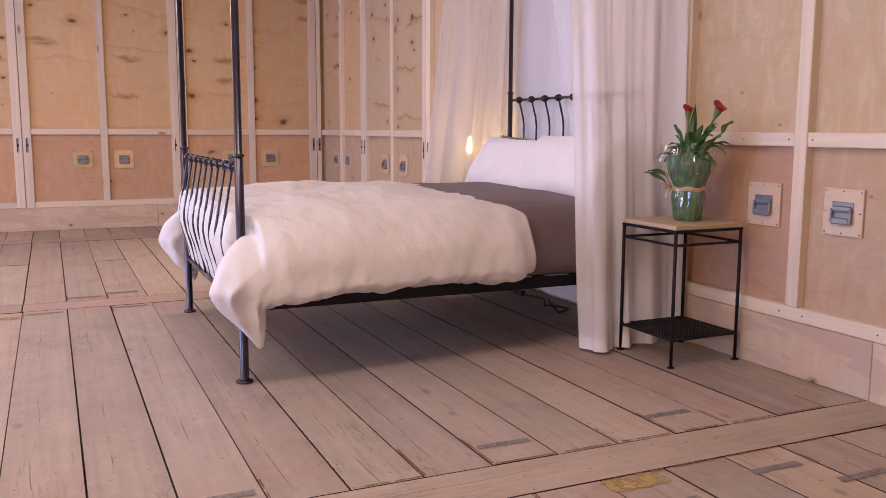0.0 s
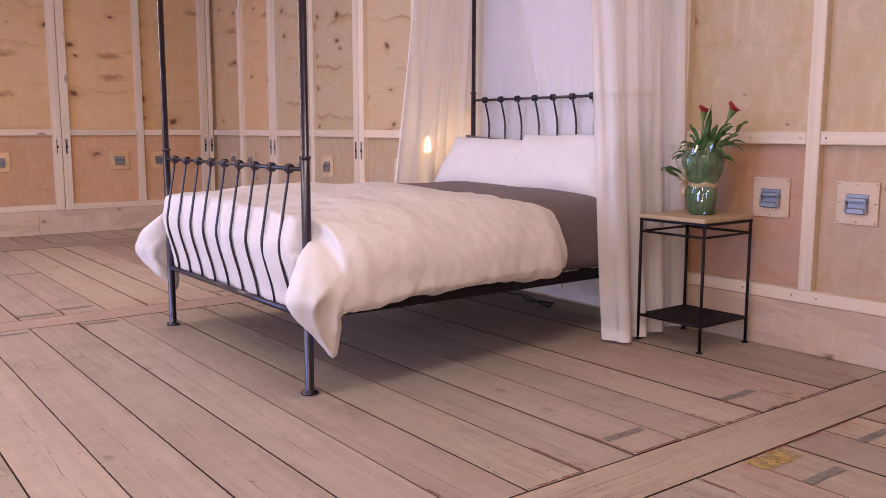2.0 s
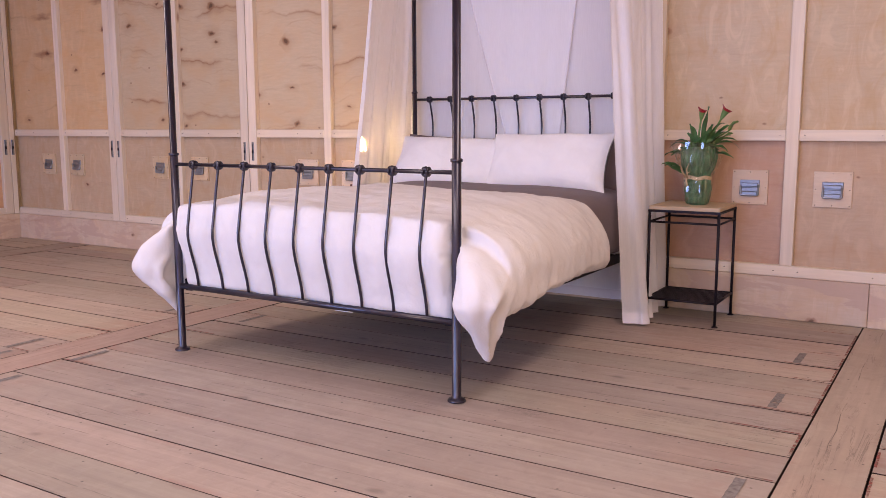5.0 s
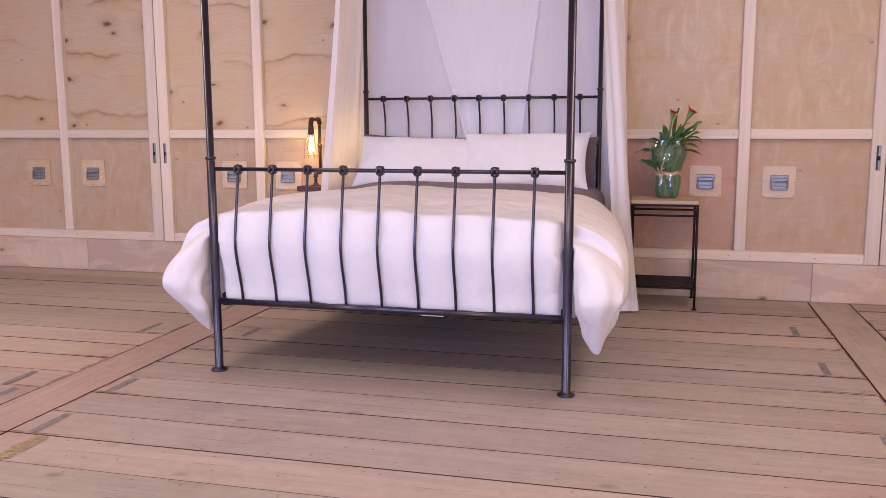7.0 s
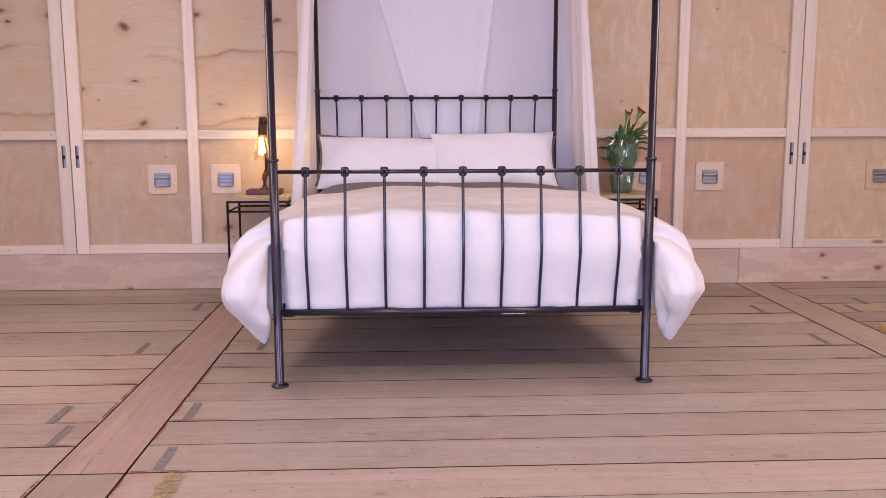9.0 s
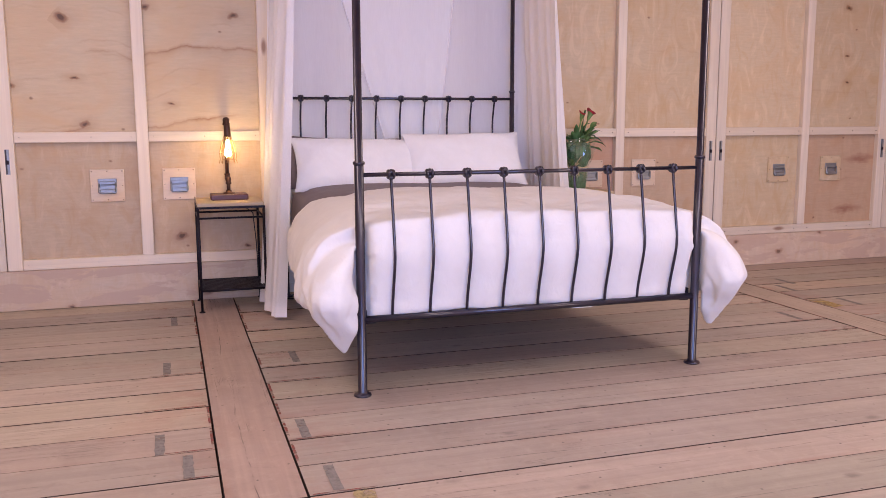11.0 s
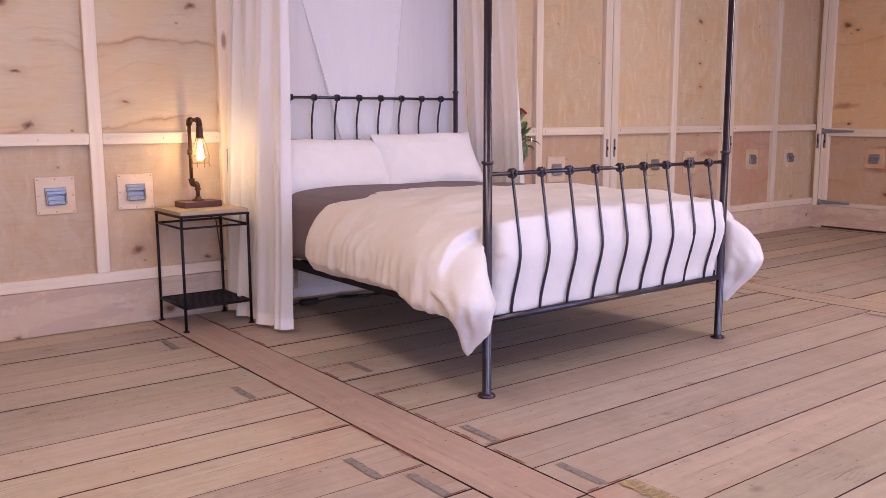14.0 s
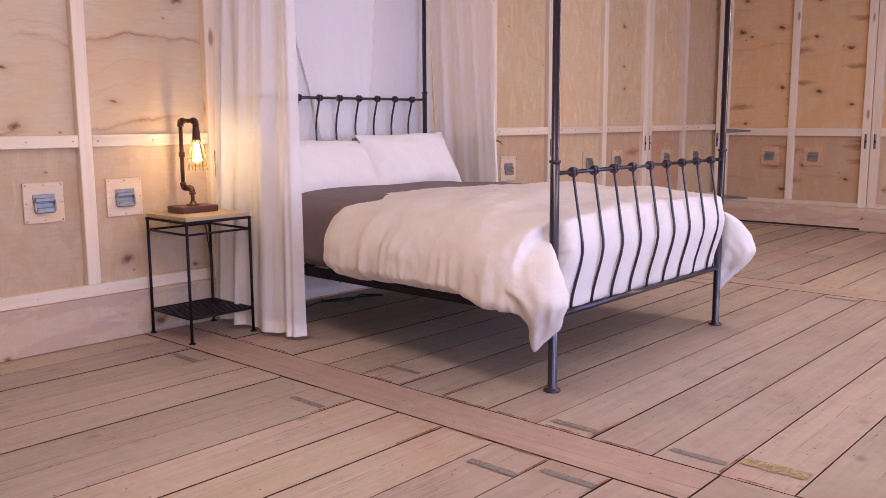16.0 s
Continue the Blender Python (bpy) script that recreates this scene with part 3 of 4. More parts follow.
# the end walls
wall_left = framed_wall("wall_left", pose(X_REAR, Y_LEFT, 0), 3.35, X_HEAD - X_REAR,
                        [x - X_REAR for x in (-3.51, -1.86, -0.245, 1.312, 2.862)], [x - X_REAR for x in (-2.70, -1.05, 0.540, 2.107)],
                        M_PLYEND, M_PLYENDLOW, HEAD_RAILS, label="pale plywood end wall with wavy grain and pine framing")
for x in (0.32, 0.73, 2.31, 1.88, -0.86, -1.35):
    handle_board(wall_left, x - X_REAR, 0.735, M_PLYEND)
M_R = pose(X_HEAD, Y_RIGHT, 0, 0, 0, 180)
wall_right = framed_wall("wall_right", M_R, 0, X_HEAD + 3.95,
                         [X_HEAD - x for x in (2.86, 1.31, -0.25, -1.85, -3.45)], [X_HEAD - x for x in (2.09, 0.50, -1.05, -2.65)],
                         M_PLYEND, lambda u: M_PLYRED if u < 1.6 else M_PLYLOW, ((0.225, 0.270), (0.935, 1.015)), label="plywood end wall with hinged panels, strap hinges and pine framing")
for x in (2.31, 1.86, 0.75, 0.25):
    handle_board(wall_right, X_HEAD - x, 0.725, M_PLYENDLOW)
for z in (0.985, 0.262):
    g = Geo().box((0, -0.008, -0.014), (0.02, 0, 0.014), 0.002)
    g.add([(0.0, -0.006, -0.024), (0.32, -0.006, -0.007), (0.32, -0.006, 0.007), (0.0, -0.006, 0.024), (0.0, 0.001, -0.024), (0.32, 0.001, -0.007), (0.32, 0.001, 0.007), (0.0, 0.001, 0.024)],
          [(0, 1, 2, 3), (7, 6, 5, 4), (0, 4, 5, 1), (1, 5, 6, 2), (2, 6, 7, 3), (3, 7, 4, 0)])
    g.tube([(0, -0.008, -0.03), (0, -0.008, 0.03)], 0.009, 10)
    part("strap_hinge", g, M_STEEL, wall_right, "grey steel strap hinge", pose(X_HEAD - 2.835, -0.004, z))
# solid dark strip in place of the shaded gap under the hinged panels
part("door_gap", Geo().box((0.12, -0.0105, 0.002), (1.56, 0.03, 0.020), 0.001), M_GAP, wall_right)

# the unseen rear wall with its wide daylight opening, and the ceiling
rear = Geo()
rear.box((-0.14, Y_RIGHT, 0), (0, 2.7, TOP), 0)
rear.box((-0.14, 7.7, 0), (0, Y_LEFT, TOP), 0)
rear.box((-0.14, 2.7, 2.75), (0, 7.7, TOP), 0)
tagged(part("wall_rear", rear, M_PLYPLAIN, None, "", pose(X_REAR - 0.1, 0, 0)), "plain plywood wall with a wide open doorway", "wall", "", "structure")
# side walls out of view, their openings added for the side fill lamps
side = Geo()
side.box((X_REAR - 0.3, 0, 0), (-6.75, 0.14, TOP), 0)
side.box((-4.05, 0, 0), (-3.951, 0.14, TOP), 0)
side.box((-6.75, 0, 0), (-4.05, 0.14, 0.25), 0)
side.box((-6.75, 0, 2.75), (-4.05, 0.14, TOP), 0)
tagged(part("wall_side", side, M_PLYPLAIN, None, "", pose(0, Y_LEFT, 0)), "plain unseen plywood wall round an added opening", "wall", "", "structure")
tagged(part("wall_side", side, M_PLYPLAIN, None, "", pose(0, Y_RIGHT - 0.14, 0)), "plain unseen plywood wall round an added opening", "wall", "", "structure")
tagged(part("ceiling", Geo().box((X_REAR - 0.3, Y_RIGHT - 0.15, TOP), (X_HEAD + 0.2, Y_LEFT + 0.15, TOP + 0.1), 0), M_CEIL), "plain plywood ceiling", "ceiling", "", "structure")

# ---- bed ----
YR, YL, XF, XB = 3.575, 5.133, 0.703, 2.832
YC = (YR + YL) / 2
BAR0, PITCH = 5.003, 0.1614


def smooth(a, b, x):
    k = min(1, max(0, (x - a) / (b - a)))
    return k * k * (3 - 2 * k)


def bow(z, top, knee, foot, depth):
    """How far the bent bars stand out of the plane of the rails at height z."""
    return depth * (smooth(foot, knee, z) if z < knee else 1 - (z - knee) / (top - knee))


bed = thing("canopy_bed", (0, 0, 0), "black iron four-poster bed with bent bars, standing on wooden floor", "bed")


def bed_post(x, y, collar, r0, r1):
    g = Geo()
    g.lathe([(0.001, 0), (0.036, 0), (0.037, 0.004), (0.033, 0.010), (r0 + 0.003, 0.013), (r0, 0.020), (r0, collar), (r1, collar + 0.002), (r1, 2.16), (0.001, 2.165)], (x, y, 0.0), 20)
    p = part("post", g, M_IRON, bed)
    part("collar", Geo().lathe([(r0, -0.007), (r0 + 0.005, -0.005), (r0 + 0.005, 0.005), (r0, 0.007)], (x, y, collar), 20), M_IRON, p)
    g = Geo().ball((x, y, 2.185), 0.026, 10)
    part("finial", g, M_IRON, p)


bed_post(XF, YR, 0.952, 0.0190, 0.0162)
bed_post(XF, YL, 0.952, 0.0190, 0.0162)
HR, HL = 3.620, 5.161
bed_post(XB, HR, 1.305, 0.0160, 0.0140)
bed_post(XB, HL, 1.305, 0.0160, 0.0140)


def end_board(x, side, ztop, zlow, knee, depth, y_first, pitch, r_low, ends):
    """A rail with cast knots and nine bars that bend outwards; side is the sign of x in which they bend."""
    part("top_rail", Geo().tube([(x, ends[0] + 0.012, ztop), (x, ends[1] - 0.012, ztop)], 0.0085, 12), M_IRON, bed)
    part("low_rail", Geo().tube([(x, ends[0] + 0.012, zlow), (x, ends[1] - 0.012, zlow)], r_low, 12), M_IRON, bed)
    for k in range(9):
        y = y_first - k * pitch
        pts = []
        for i in range(17):
            z = ztop + (zlow - ztop) * i / 16
            pts.append((x + side * bow(z, ztop, knee, zlow, depth), y, z))
        b = part("bar", Geo().tube(pts, 0.0062, 8), M_IRON, bed)
        g = Geo()
        for dy in (-0.010, 0.010):
            g.lathe([(0.0001, -0.006), (0.016, -0.006), (0.0200, -0.002), (0.0200, 0.002), (0.016, 0.006), (0.0001, 0.006)], (0, 0, 0), 14)
            n = 6 * 14
            g.v[-n:] = [(x + p, y + dy + q, ztop + w) for p, w, q in g.v[-n:]]
        g.ball((x + side * 0.004, y, ztop + 0.010), 0.0115, 8)
        g.ball((x + side * 0.004, y, ztop - 0.013), 0.0115, 8)
        part("knot", g, M_IRON, b)


end_board(XF, -1, 0.905, 0.318, 0.60, 0.055, BAR0, PITCH, 0.014, (YR, YL))
end_board(XB, 1, 1.257, 0.34, 1.115, 0.040, 5.041, 0.1620, 0.012, (HR, HL))
for y, s in ((YR + 0.024, -1), (YL - 0.024, 1)):
    g = Geo().box((XF + 0.015, y - 0.003, 0.296), (XB - 0.012, y + 0.003, 0.352), 0.001)
    g.box((XF + 0.015, min(y, y - s * 0.04), 0.296), (XB - 0.012, max(y, y - s * 0.04), 0.302), 0.001)
    part("side_rail", g, M_IRONFLAT, bed)
for y, yb in ((YR, HR), (YL, HL)):
    part("canopy_rail", Geo().tube([(XF, y, 2.12), (XB, yb, 2.12)], 0.0085, 10), M_IRON, bed)
for x, ya, yb in ((XF, YR, YL), (XB, HR, HL)):
    part("canopy_rail", Geo().tube([(x, ya, 2.12), (x, yb, 2.12)], 0.0085, 10), M_IRON, bed)
for i in range(9):
    x = 0.92 + i * 0.22
    part("slat", Geo().box((x, YR + 0.03, 0.3095), (x + 0.05, YL - 0.03, 0.321), 0.002), M_IRONFLAT, bed)
part("tag", Geo().box((XF + 0.006, 4.09, 0.2985), (XF + 0.012, 4.19, 0.3035), 0.001), M_WHITE, bed, "small white label strip")

# mattress under its grey sheet


def super_pt(w, a, b, n):
    c, s = math.cos(w), math.sin(w)
    return a * math.copysign(abs(c) ** (2 / n), c), b * math.copysign(abs(s) ** (2 / n), s)


def mattress_pt(u, v):
    w = 2 * math.pi * v
    y, z = super_pt(w, 0.785, 0.197, 6.0)
    x = 0.765 + u * 2.02
    k = 1 - 0.03 * (smooth(0.94, 1, u) + smooth(0.06, 0, u))
    z *= k
    p = Vector((x, YC + y * k, 0.522 + z + (0.010 if z > 0 else 0)))
    d = noise.noise(Vector((p.x * 2.5, p.y * 2.5, p.z * 5))) * 0.010 + noise.noise(Vector((p.x * 7, p.y * 5, p.z * 2))) * 0.004
    side = abs(y) > 0.7
    return (p.x, p.y + (math.copysign(d + 0.004, y) if side else 0), p.z + (0 if side else d + 0.012 * math.cos(y * 1.6)) - 0.07 * smooth(1.95, 1.7, x) * (1 if z > 0 else 0))


g = Geo().grid(mattress_pt, 60, 120, True)
for e, u in ((0, 0.0), (1, 1.0)):
    o = 0 if e == 0 else 60 * 120
    ring = tuple(range(o, o + 120))
    g.f.append(ring if e == 0 else tuple(reversed(ring)))
    g.smooth.append(False)
mattress = tagged(part("mattress", g, M_GREY), "mattress under a smooth grey-brown linen sheet", "mattress")


# white duvet
def chain(pts, k):
    """A smooth curve (Catmull-Rom) through tuples, at k from 0 to 1."""
    n = len(pts) - 1
    f = min(max(k, 0.0), 0.99999) * n
    i = int(f)
    f -= i
    p = [pts[min(max(i + d, 0), n)] for d in (-1, 0, 1, 2)]
    return tuple(0.5 * (2 * b + (c - a) * f + (2 * a - 5 * b + 4 * c - d) * f * f + (3 * b - a - 3 * c + d) * f ** 3) for a, b, c, d in zip(*p))


def duvet_section(v, x):
    """The closed outline of the duvet across the bed at x: from the right lower edge over the top to the left one, and back below."""
    top = 0.764 - 0.016 * smooth(1.05, 0.72, x) - 0.028 * smooth(1.55, 2.0, x)
    out = 1.000 - 0.070 * smooth(0.9, 2.05, x)
    low = 0.350 - 0.046 * smooth(1.0, 0.74, x)
    lift = 0.034 * smooth(0.8, 1.2, x)
    half = [(0.745, low), (0.900, 0.356 + lift), (out - 0.010, 0.380 + lift), (out, 0.440), (out - 0.018, 0.555), (out - 0.095, 0.655), (0.740, top - 0.036), (0.520, top - 0.010), (0.26, top - 0.001), (0.0, top)]
    if v < 0.76:
        k = v / 0.76 * 2
        if k < 1:
            y, z = chain(half, k)
            return y - 0.022 * smooth(0.70, 0.92, y) * smooth(0.85, 1.1, x), z
        y, z = chain(half, 2 - k)
        return -y, z
    k = (v - 0.76) / 0.24
    return -0.745 * (1 - 2 * k), low + 0.006 * math.sin(math.pi * k)


def face_x(y, z):
    """The foot face: it presses on the bent bars and swells between them."""
    base = XF - bow(z, 0.905, 0.60, 0.318, 0.055) + 0.013
    k = math.sin(math.pi * (y - BAR0) / PITCH)
    inside = smooth(YR + 0.02, YR + 0.10, y) * smooth(YL - 0.02, YL - 0.10, y)
    return base - 0.024 * (k * k) ** 0.5 * inside * smooth(0.76, 0.66, z) * smooth(0.30, 0.36, z)


def wrinkle(p, a=1.0):
    q = Vector((p[0] * 2.3, p[1] * 2.3, p[2] * 2.3))
    r = Vector((p[0] * 6.5 + 9, p[1] * 4.0, p[2] * 3.0))
    s = Vector((p[0] * 15, p[1] * 9, p[2] * 7 + 3))
    return a * (0.020 * noise.noise(q) + 0.012 * noise.noise(r) + 0.009 * (0.35 - abs(noise.noise(s))))


NV, NU, NR = 300, 100, 36


def duvet_body(u, v):
    y, z = duvet_section(v, 0.74 + u * 1.27)
    side = smooth(0.60, 0.80, abs(y))
    end = 1.985 + 0.062 * side + 0.02 * noise.noise(Vector((y * 4, z * 4, 3)))
    x = 0.752 + u * (end - 0.752)
    n = math.sin(x * 38 + 5 * noise.noise(Vector((x * 3, y, 0))))
    low = smooth(0.52, 0.36, z) * side
    k = wrinkle((x, y, z))
    lip = smooth(0.88, 1.0, u)
    sq = 1 - 0.055 * lip ** 2 - 0.012 * smooth(0.06, 0.0, u)
    zc = 0.56
    pleat = smooth(0.66, 0.40, z) * side * noise.noise(Vector((x * 2.2, 8, y))) * n
    gather = (0.007 if y > 0 else 0.0025) * smooth(0.62, 0.42, z) * side * math.sin(x * 74 + 6 * noise.noise(Vector((x * 4, z * 3, y))))
    y2 = y + math.copysign(k * side + (0.034 if y > 0 else 0.020) * pleat + gather, y)
    z2 = z + k * (1 - side) + 0.030 * low * noise.noise(Vector((x * 5, y, 5))) - 0.016 * low * abs(n)
    return (x, YC + y2 * (sq if side > 0.4 else 1), zc + (z2 - zc) * sq)


g = Geo().grid(duvet_body, NU, NV, True)
ring0 = [Vector(p) for p in g.v[:NV]]
ringe = [Vector(p) for p in g.v[NU * NV:(NU + 1) * NV]]


def cap(ring, fn, flip):
    cy, cz = YC, 0.55
    vs, fs = [tuple(p) for p in ring], []
    for i in range(1, NR + 1):
        k = 1 - i / NR * 0.999
        for p in ring:
            y, z = cy + (p.y - cy) * k, cz + (p.z - cz) * k
            vs.append((fn(p.x, y, z, 1 - k), y, z))
    for i in range(NR):
        for j in range(NV):
            j2 = (j + 1) % NV
            q = (i * NV + j, i * NV + j2, (i + 1) * NV + j2, (i + 1) * NV + j)
            fs.append(tuple(reversed(q)) if flip else q)
    g.add(vs, fs, True)


def foot_cap(x, y, z, k):
    dip = min(1, max(0, min(0.80 - abs(y - YC), z - 0.296, 0.757 - z)) / 0.045)
    r = math.sqrt(max(0, 1 - (1 - dip) ** 2))
    outside = smooth(0.735, 0.76, abs(y - YC))
    f = face_x(min(max(y, YR + 0.03), YL - 0.03), z) + 0.003 * noise.noise(Vector((0, y * 7, z * 5)))
    return x + (f - x) * r * (1 - outside) + outside * 0.02 * k


cap(ring0, foot_cap, True)
cap(ringe, lambda x, y, z, k: x + 0.028 * math.sin(math.pi * min(1, k * 7)) * (1 if k < 0.143 else 0) - 0.10 * smooth(0.08, 0.3, k), False)


def flap(s, shift, tip_y):
    """The corner that hangs out beside a foot post, as a soft bag: rows of height, least and greatest x, then middle and half-width in y; s: the side's sign in y."""
    rows = [(0.640, 0.78, 0.88, 0.740, 0.020), (0.620, 0.70, 0.95, 0.800, 0.060), (0.575, 0.645, 0.98, 0.850, 0.075), (0.520, 0.600, 0.98, 0.885, 0.088), (0.465, 0.570, 0.94, 0.902, 0.096),
            (0.415, 0.555, 0.83, 0.905, 0.092), (0.360, 0.585, 0.775, 0.900, 0.078), (0.300, 0.635, 0.768, tip_y + 0.012, 0.058), (0.240, 0.685, 0.765, tip_y, 0.040), (0.195, 0.722, 0.762, tip_y, 0.022), (0.170, 0.742, 0.756, tip_y, 0.006)]

    def fn(u, v):
        w = 2 * math.pi * v
        z, x0, x1, ym, b = chain(rows, u)
        xm, a = (x0 + x1) / 2, (x1 - x0) / 2
        c, sn = math.cos(w), math.sin(w)
        c = math.copysign(abs(c) ** 0.8, c)
        ridge = lambda q: 1 - 2 * abs(math.sin(q))
        fold = 0.22 * ridge(1.5 * w + 2.2 * u + shift) * smooth(0.35, 0.75, u) + 0.16 * ridge(3.5 * w - 2.5 * u + shift) * smooth(0.3, 0.7, u) + 0.05 * math.sin(11 * w + 9 * u) * smooth(0.2, 0.6, u)
        k = wrinkle((xm + c * a, ym * s, z), 0.7)
        y = ym + sn * (b * (1 + fold * 1.4) + k) - 0.03 * smooth(0.0, 1.0, c) * (1 - smooth(0.40, 0.62, u))
        return (xm + c * (a * (1 + 0.25 * fold) + k * 0.5), YC + s * max(y, 0.808 if u > 0.12 else 0.7), z + 0.02 * c * smooth(0.3, 0.7, u) * (1 - u))
    o = len(g.v)
    g.grid(fn, 70, 84, True)
    g.f += [tuple(range(o, o + 84)), tuple(range(o + 70 * 84, o + 71 * 84))]
    g.smooth += [True, True]


flap(-1, 0.4, 0.895)
flap(1, 2.1, 0.845)
duvet = tagged(part("duvet", g, M_DUVET), "puffy white cotton duvet spread over the bed, corners hanging", "duvet")
weld = duvet.modifiers.new("weld", "REMESH")
weld.mode, weld.voxel_size, weld.use_smooth_shade = "VOXEL", 0.0095, True
soften = duvet.modifiers.new("soften", "SMOOTH")
soften.factor, soften.iterations = 0.5, 4
for size, strength, depth in ((0.28, 0.024, 1), (0.11, 0.007, 1), (0.055, 0.0032, 1)):
    tex = bpy.data.textures.new("crumple", "CLOUDS")
    tex.noise_scale, tex.noise_depth = size, depth
    crumple = duvet.modifiers.new("crumple", "DISPLACE")
    crumple.texture, crumple.strength, crumple.mid_level = tex, strength, 0.5


# pillows
def pillow(name, y, x0, z0, x1, z1, width, thick, material, label, turn=0.0, seed=0):
    """A stuffed pillow that leans from its lower edge (x0, z0) to its upper edge (x1, z1)."""
    tall = math.hypot(x1 - x0, z1 - z0)

    def fn(u, v):
        # two faces, joined at the seam
        a = 2 * u - 1
        w = 2 * math.pi * v
        cw, sw = math.cos(w), math.sin(w)
        b = math.copysign(abs(cw) ** 0.55, cw)
        ea, eb = abs(a), abs(b)
        pinch = 1 - 0.085 * (1 - ea ** 2) ** 1.0 * (eb > 0) * eb ** 4
        pinch2 = 1 - 0.070 * (1 - eb ** 2) * ea ** 4
        full = max(0.0, (1 - ea ** 2.6)) ** 0.55 * max(0.0, (1 - eb ** 2.8)) ** 0.55
        n = noise.noise(Vector((a * 1.7 + seed, b * 1.5, sw))) * 0.14 + noise.noise(Vector((a * 5 + seed, b * 4, sw * 2))) * 0.05
        t = math.copysign(1, sw) * thick / 2 * full * (1 + n)
        t += 0.012 * noise.noise(Vector((a * 2 + seed, b * 2, 7)))
        return Vector((t, a * width / 2 * pinch2, b * tall / 2 * pinch))
    g = Geo().grid(lambda u, v: fn(0.002 + 0.996 * u, v), 48, 64, True)
    d = Vector((x1 - x0, 0, z1 - z0)).normalized()
    nrm = Vector((-d.z, 0, d.x))
    g.v = [tuple(nrm * p[0] + Vector((0, 1, 0)) * p[1] + d * p[2]) for p in g.v]
    ob = part(name, g, material, None, "", pose((x0 + x1) / 2, y, (z0 + z1) / 2, turn, 0, 0))
    return tagged(ob, label, "pillow", "pillows on the bed")


pillow("pillow", 4.748, 2.475, 0.690, 2.672, 1.008, 0.79, 0.17, M_PILLOW, "plump white cotton pillow leaning on a grey pillow", 1.0, 1)
pillow("pillow", 4.045, 2.462, 0.690, 2.652, 1.036, 0.79, 0.18, M_PILLOW, "plump white cotton pillow leaning on a grey pillow", -0.8, 8)
pillow("pillow", 4.800, 2.650, 0.69, 2.772, 1.016, 0.74, 0.11, M_GREY, "grey-brown linen pillow propped against the headboard", 2.0, 15)
pillow("pillow", 3.985, 2.655, 0.70, 2.775, 1.010, 0.74, 0.11, M_GREY, "grey-brown linen pillow propped against the headboard", 0, 23)


# curtains
def along(path, k):
    pts = [Vector(p) for p in path]
    seg = [(b - a).length for a, b in zip(pts, pts[1:])]
    d = k * sum(seg)
    for i, s in enumerate(seg):
        if d <= s or i == len(seg) - 1:
            t = (pts[i + 1] - pts[i]) / s
            return pts[i] + t * min(d, s * 1.0001), Vector((-t.y, t.x))
        d -= s


def curtain(name, low, high, z0, z1, folds, depth, label, seed, voile):
    """A hanging voile: its foot follows the path low, its head the path high; folds swing to either side and widen downwards."""
    def fn(u, v):
        a, na = along(low, u)
        b, nb = along(high, u)
        k = v ** 0.9
        p = a.lerp(b, k)
        n = na.lerp(nb, k).normalized()
        ph = 2 * math.pi * folds * (u + 0.035 * math.sin(9 * u + seed) + 0.02 * noise.noise(Vector((u * 6, v * 1.2, seed))))
        amp = depth * (0.55 + 0.45 * (1 - v)) * (0.65 + 0.7 * noise.noise(Vector((u * 5, seed, v))))
        fine = 2 * math.pi * folds * 3.1 * (u + 0.03 * math.sin(13 * u + seed) + 0.012 * noise.noise(Vector((u * 9, v * 1.5, seed + 4))))
        o = amp * math.sin(ph) + 0.25 * amp * math.sin(2.3 * ph + 1.0) + 0.09 * depth * math.sin(fine) * (0.6 + noise.noise(Vector((u * 7, v * 2, seed + 8)))) + 0.010 * noise.noise(Vector((u * 14, v * 3, seed)))
        return (p.x + n.x * o, p.y + n.y * o, z0 + (z1 - z0) * v)
    nu = max(60, int(folds * 44))
    ob = part(name, Geo().grid(fn, nu, 26), voile)
    part("hem", Geo().grid(lambda u, v: fn(u, v * 0.028), nu, 2), M_HEM, ob, "doubled white hem", pose(-0.0015, 0, 0))
    return tagged(ob, label, "curtain", "bed curtains")


curtain("bed_curtain", [(2.285, 3.455), (2.33, 3.365), (2.47, 3.375), (2.62, 3.41), (2.88, 3.43)], [(2.262, 3.575), (2.40, 3.545), (2.60, 3.54), (2.895, 3.525)], 0.012, 2.115, 3.8, 0.040,
        "sheer white voile bed curtain hanging in folds to the floor", 2.0, M_SHEER)
curtain("bed_curtain", [(2.145, 5.275), (2.30, 5.325), (2.50, 5.325), (2.70, 5.325), (2.88, 5.27)], [(2.345, 5.135), (2.50, 5.155), (2.70, 5.165), (2.895, 5.185)], 0.020, 2.115, 3.4, 0.040,
        "sheer white voile bed curtain hanging in folds to the floor", 5.0, M_SHEER)
curtain("back_curtain", [(2.902, 5.30), (2.902, 3.42)], [(2.902, 5.21), (2.902, 3.50)], 0.015, 2.115, 10, 0.005, "sheer white voile curtain hanging flat behind the headboard", 9.0, M_SHEERDENSE)


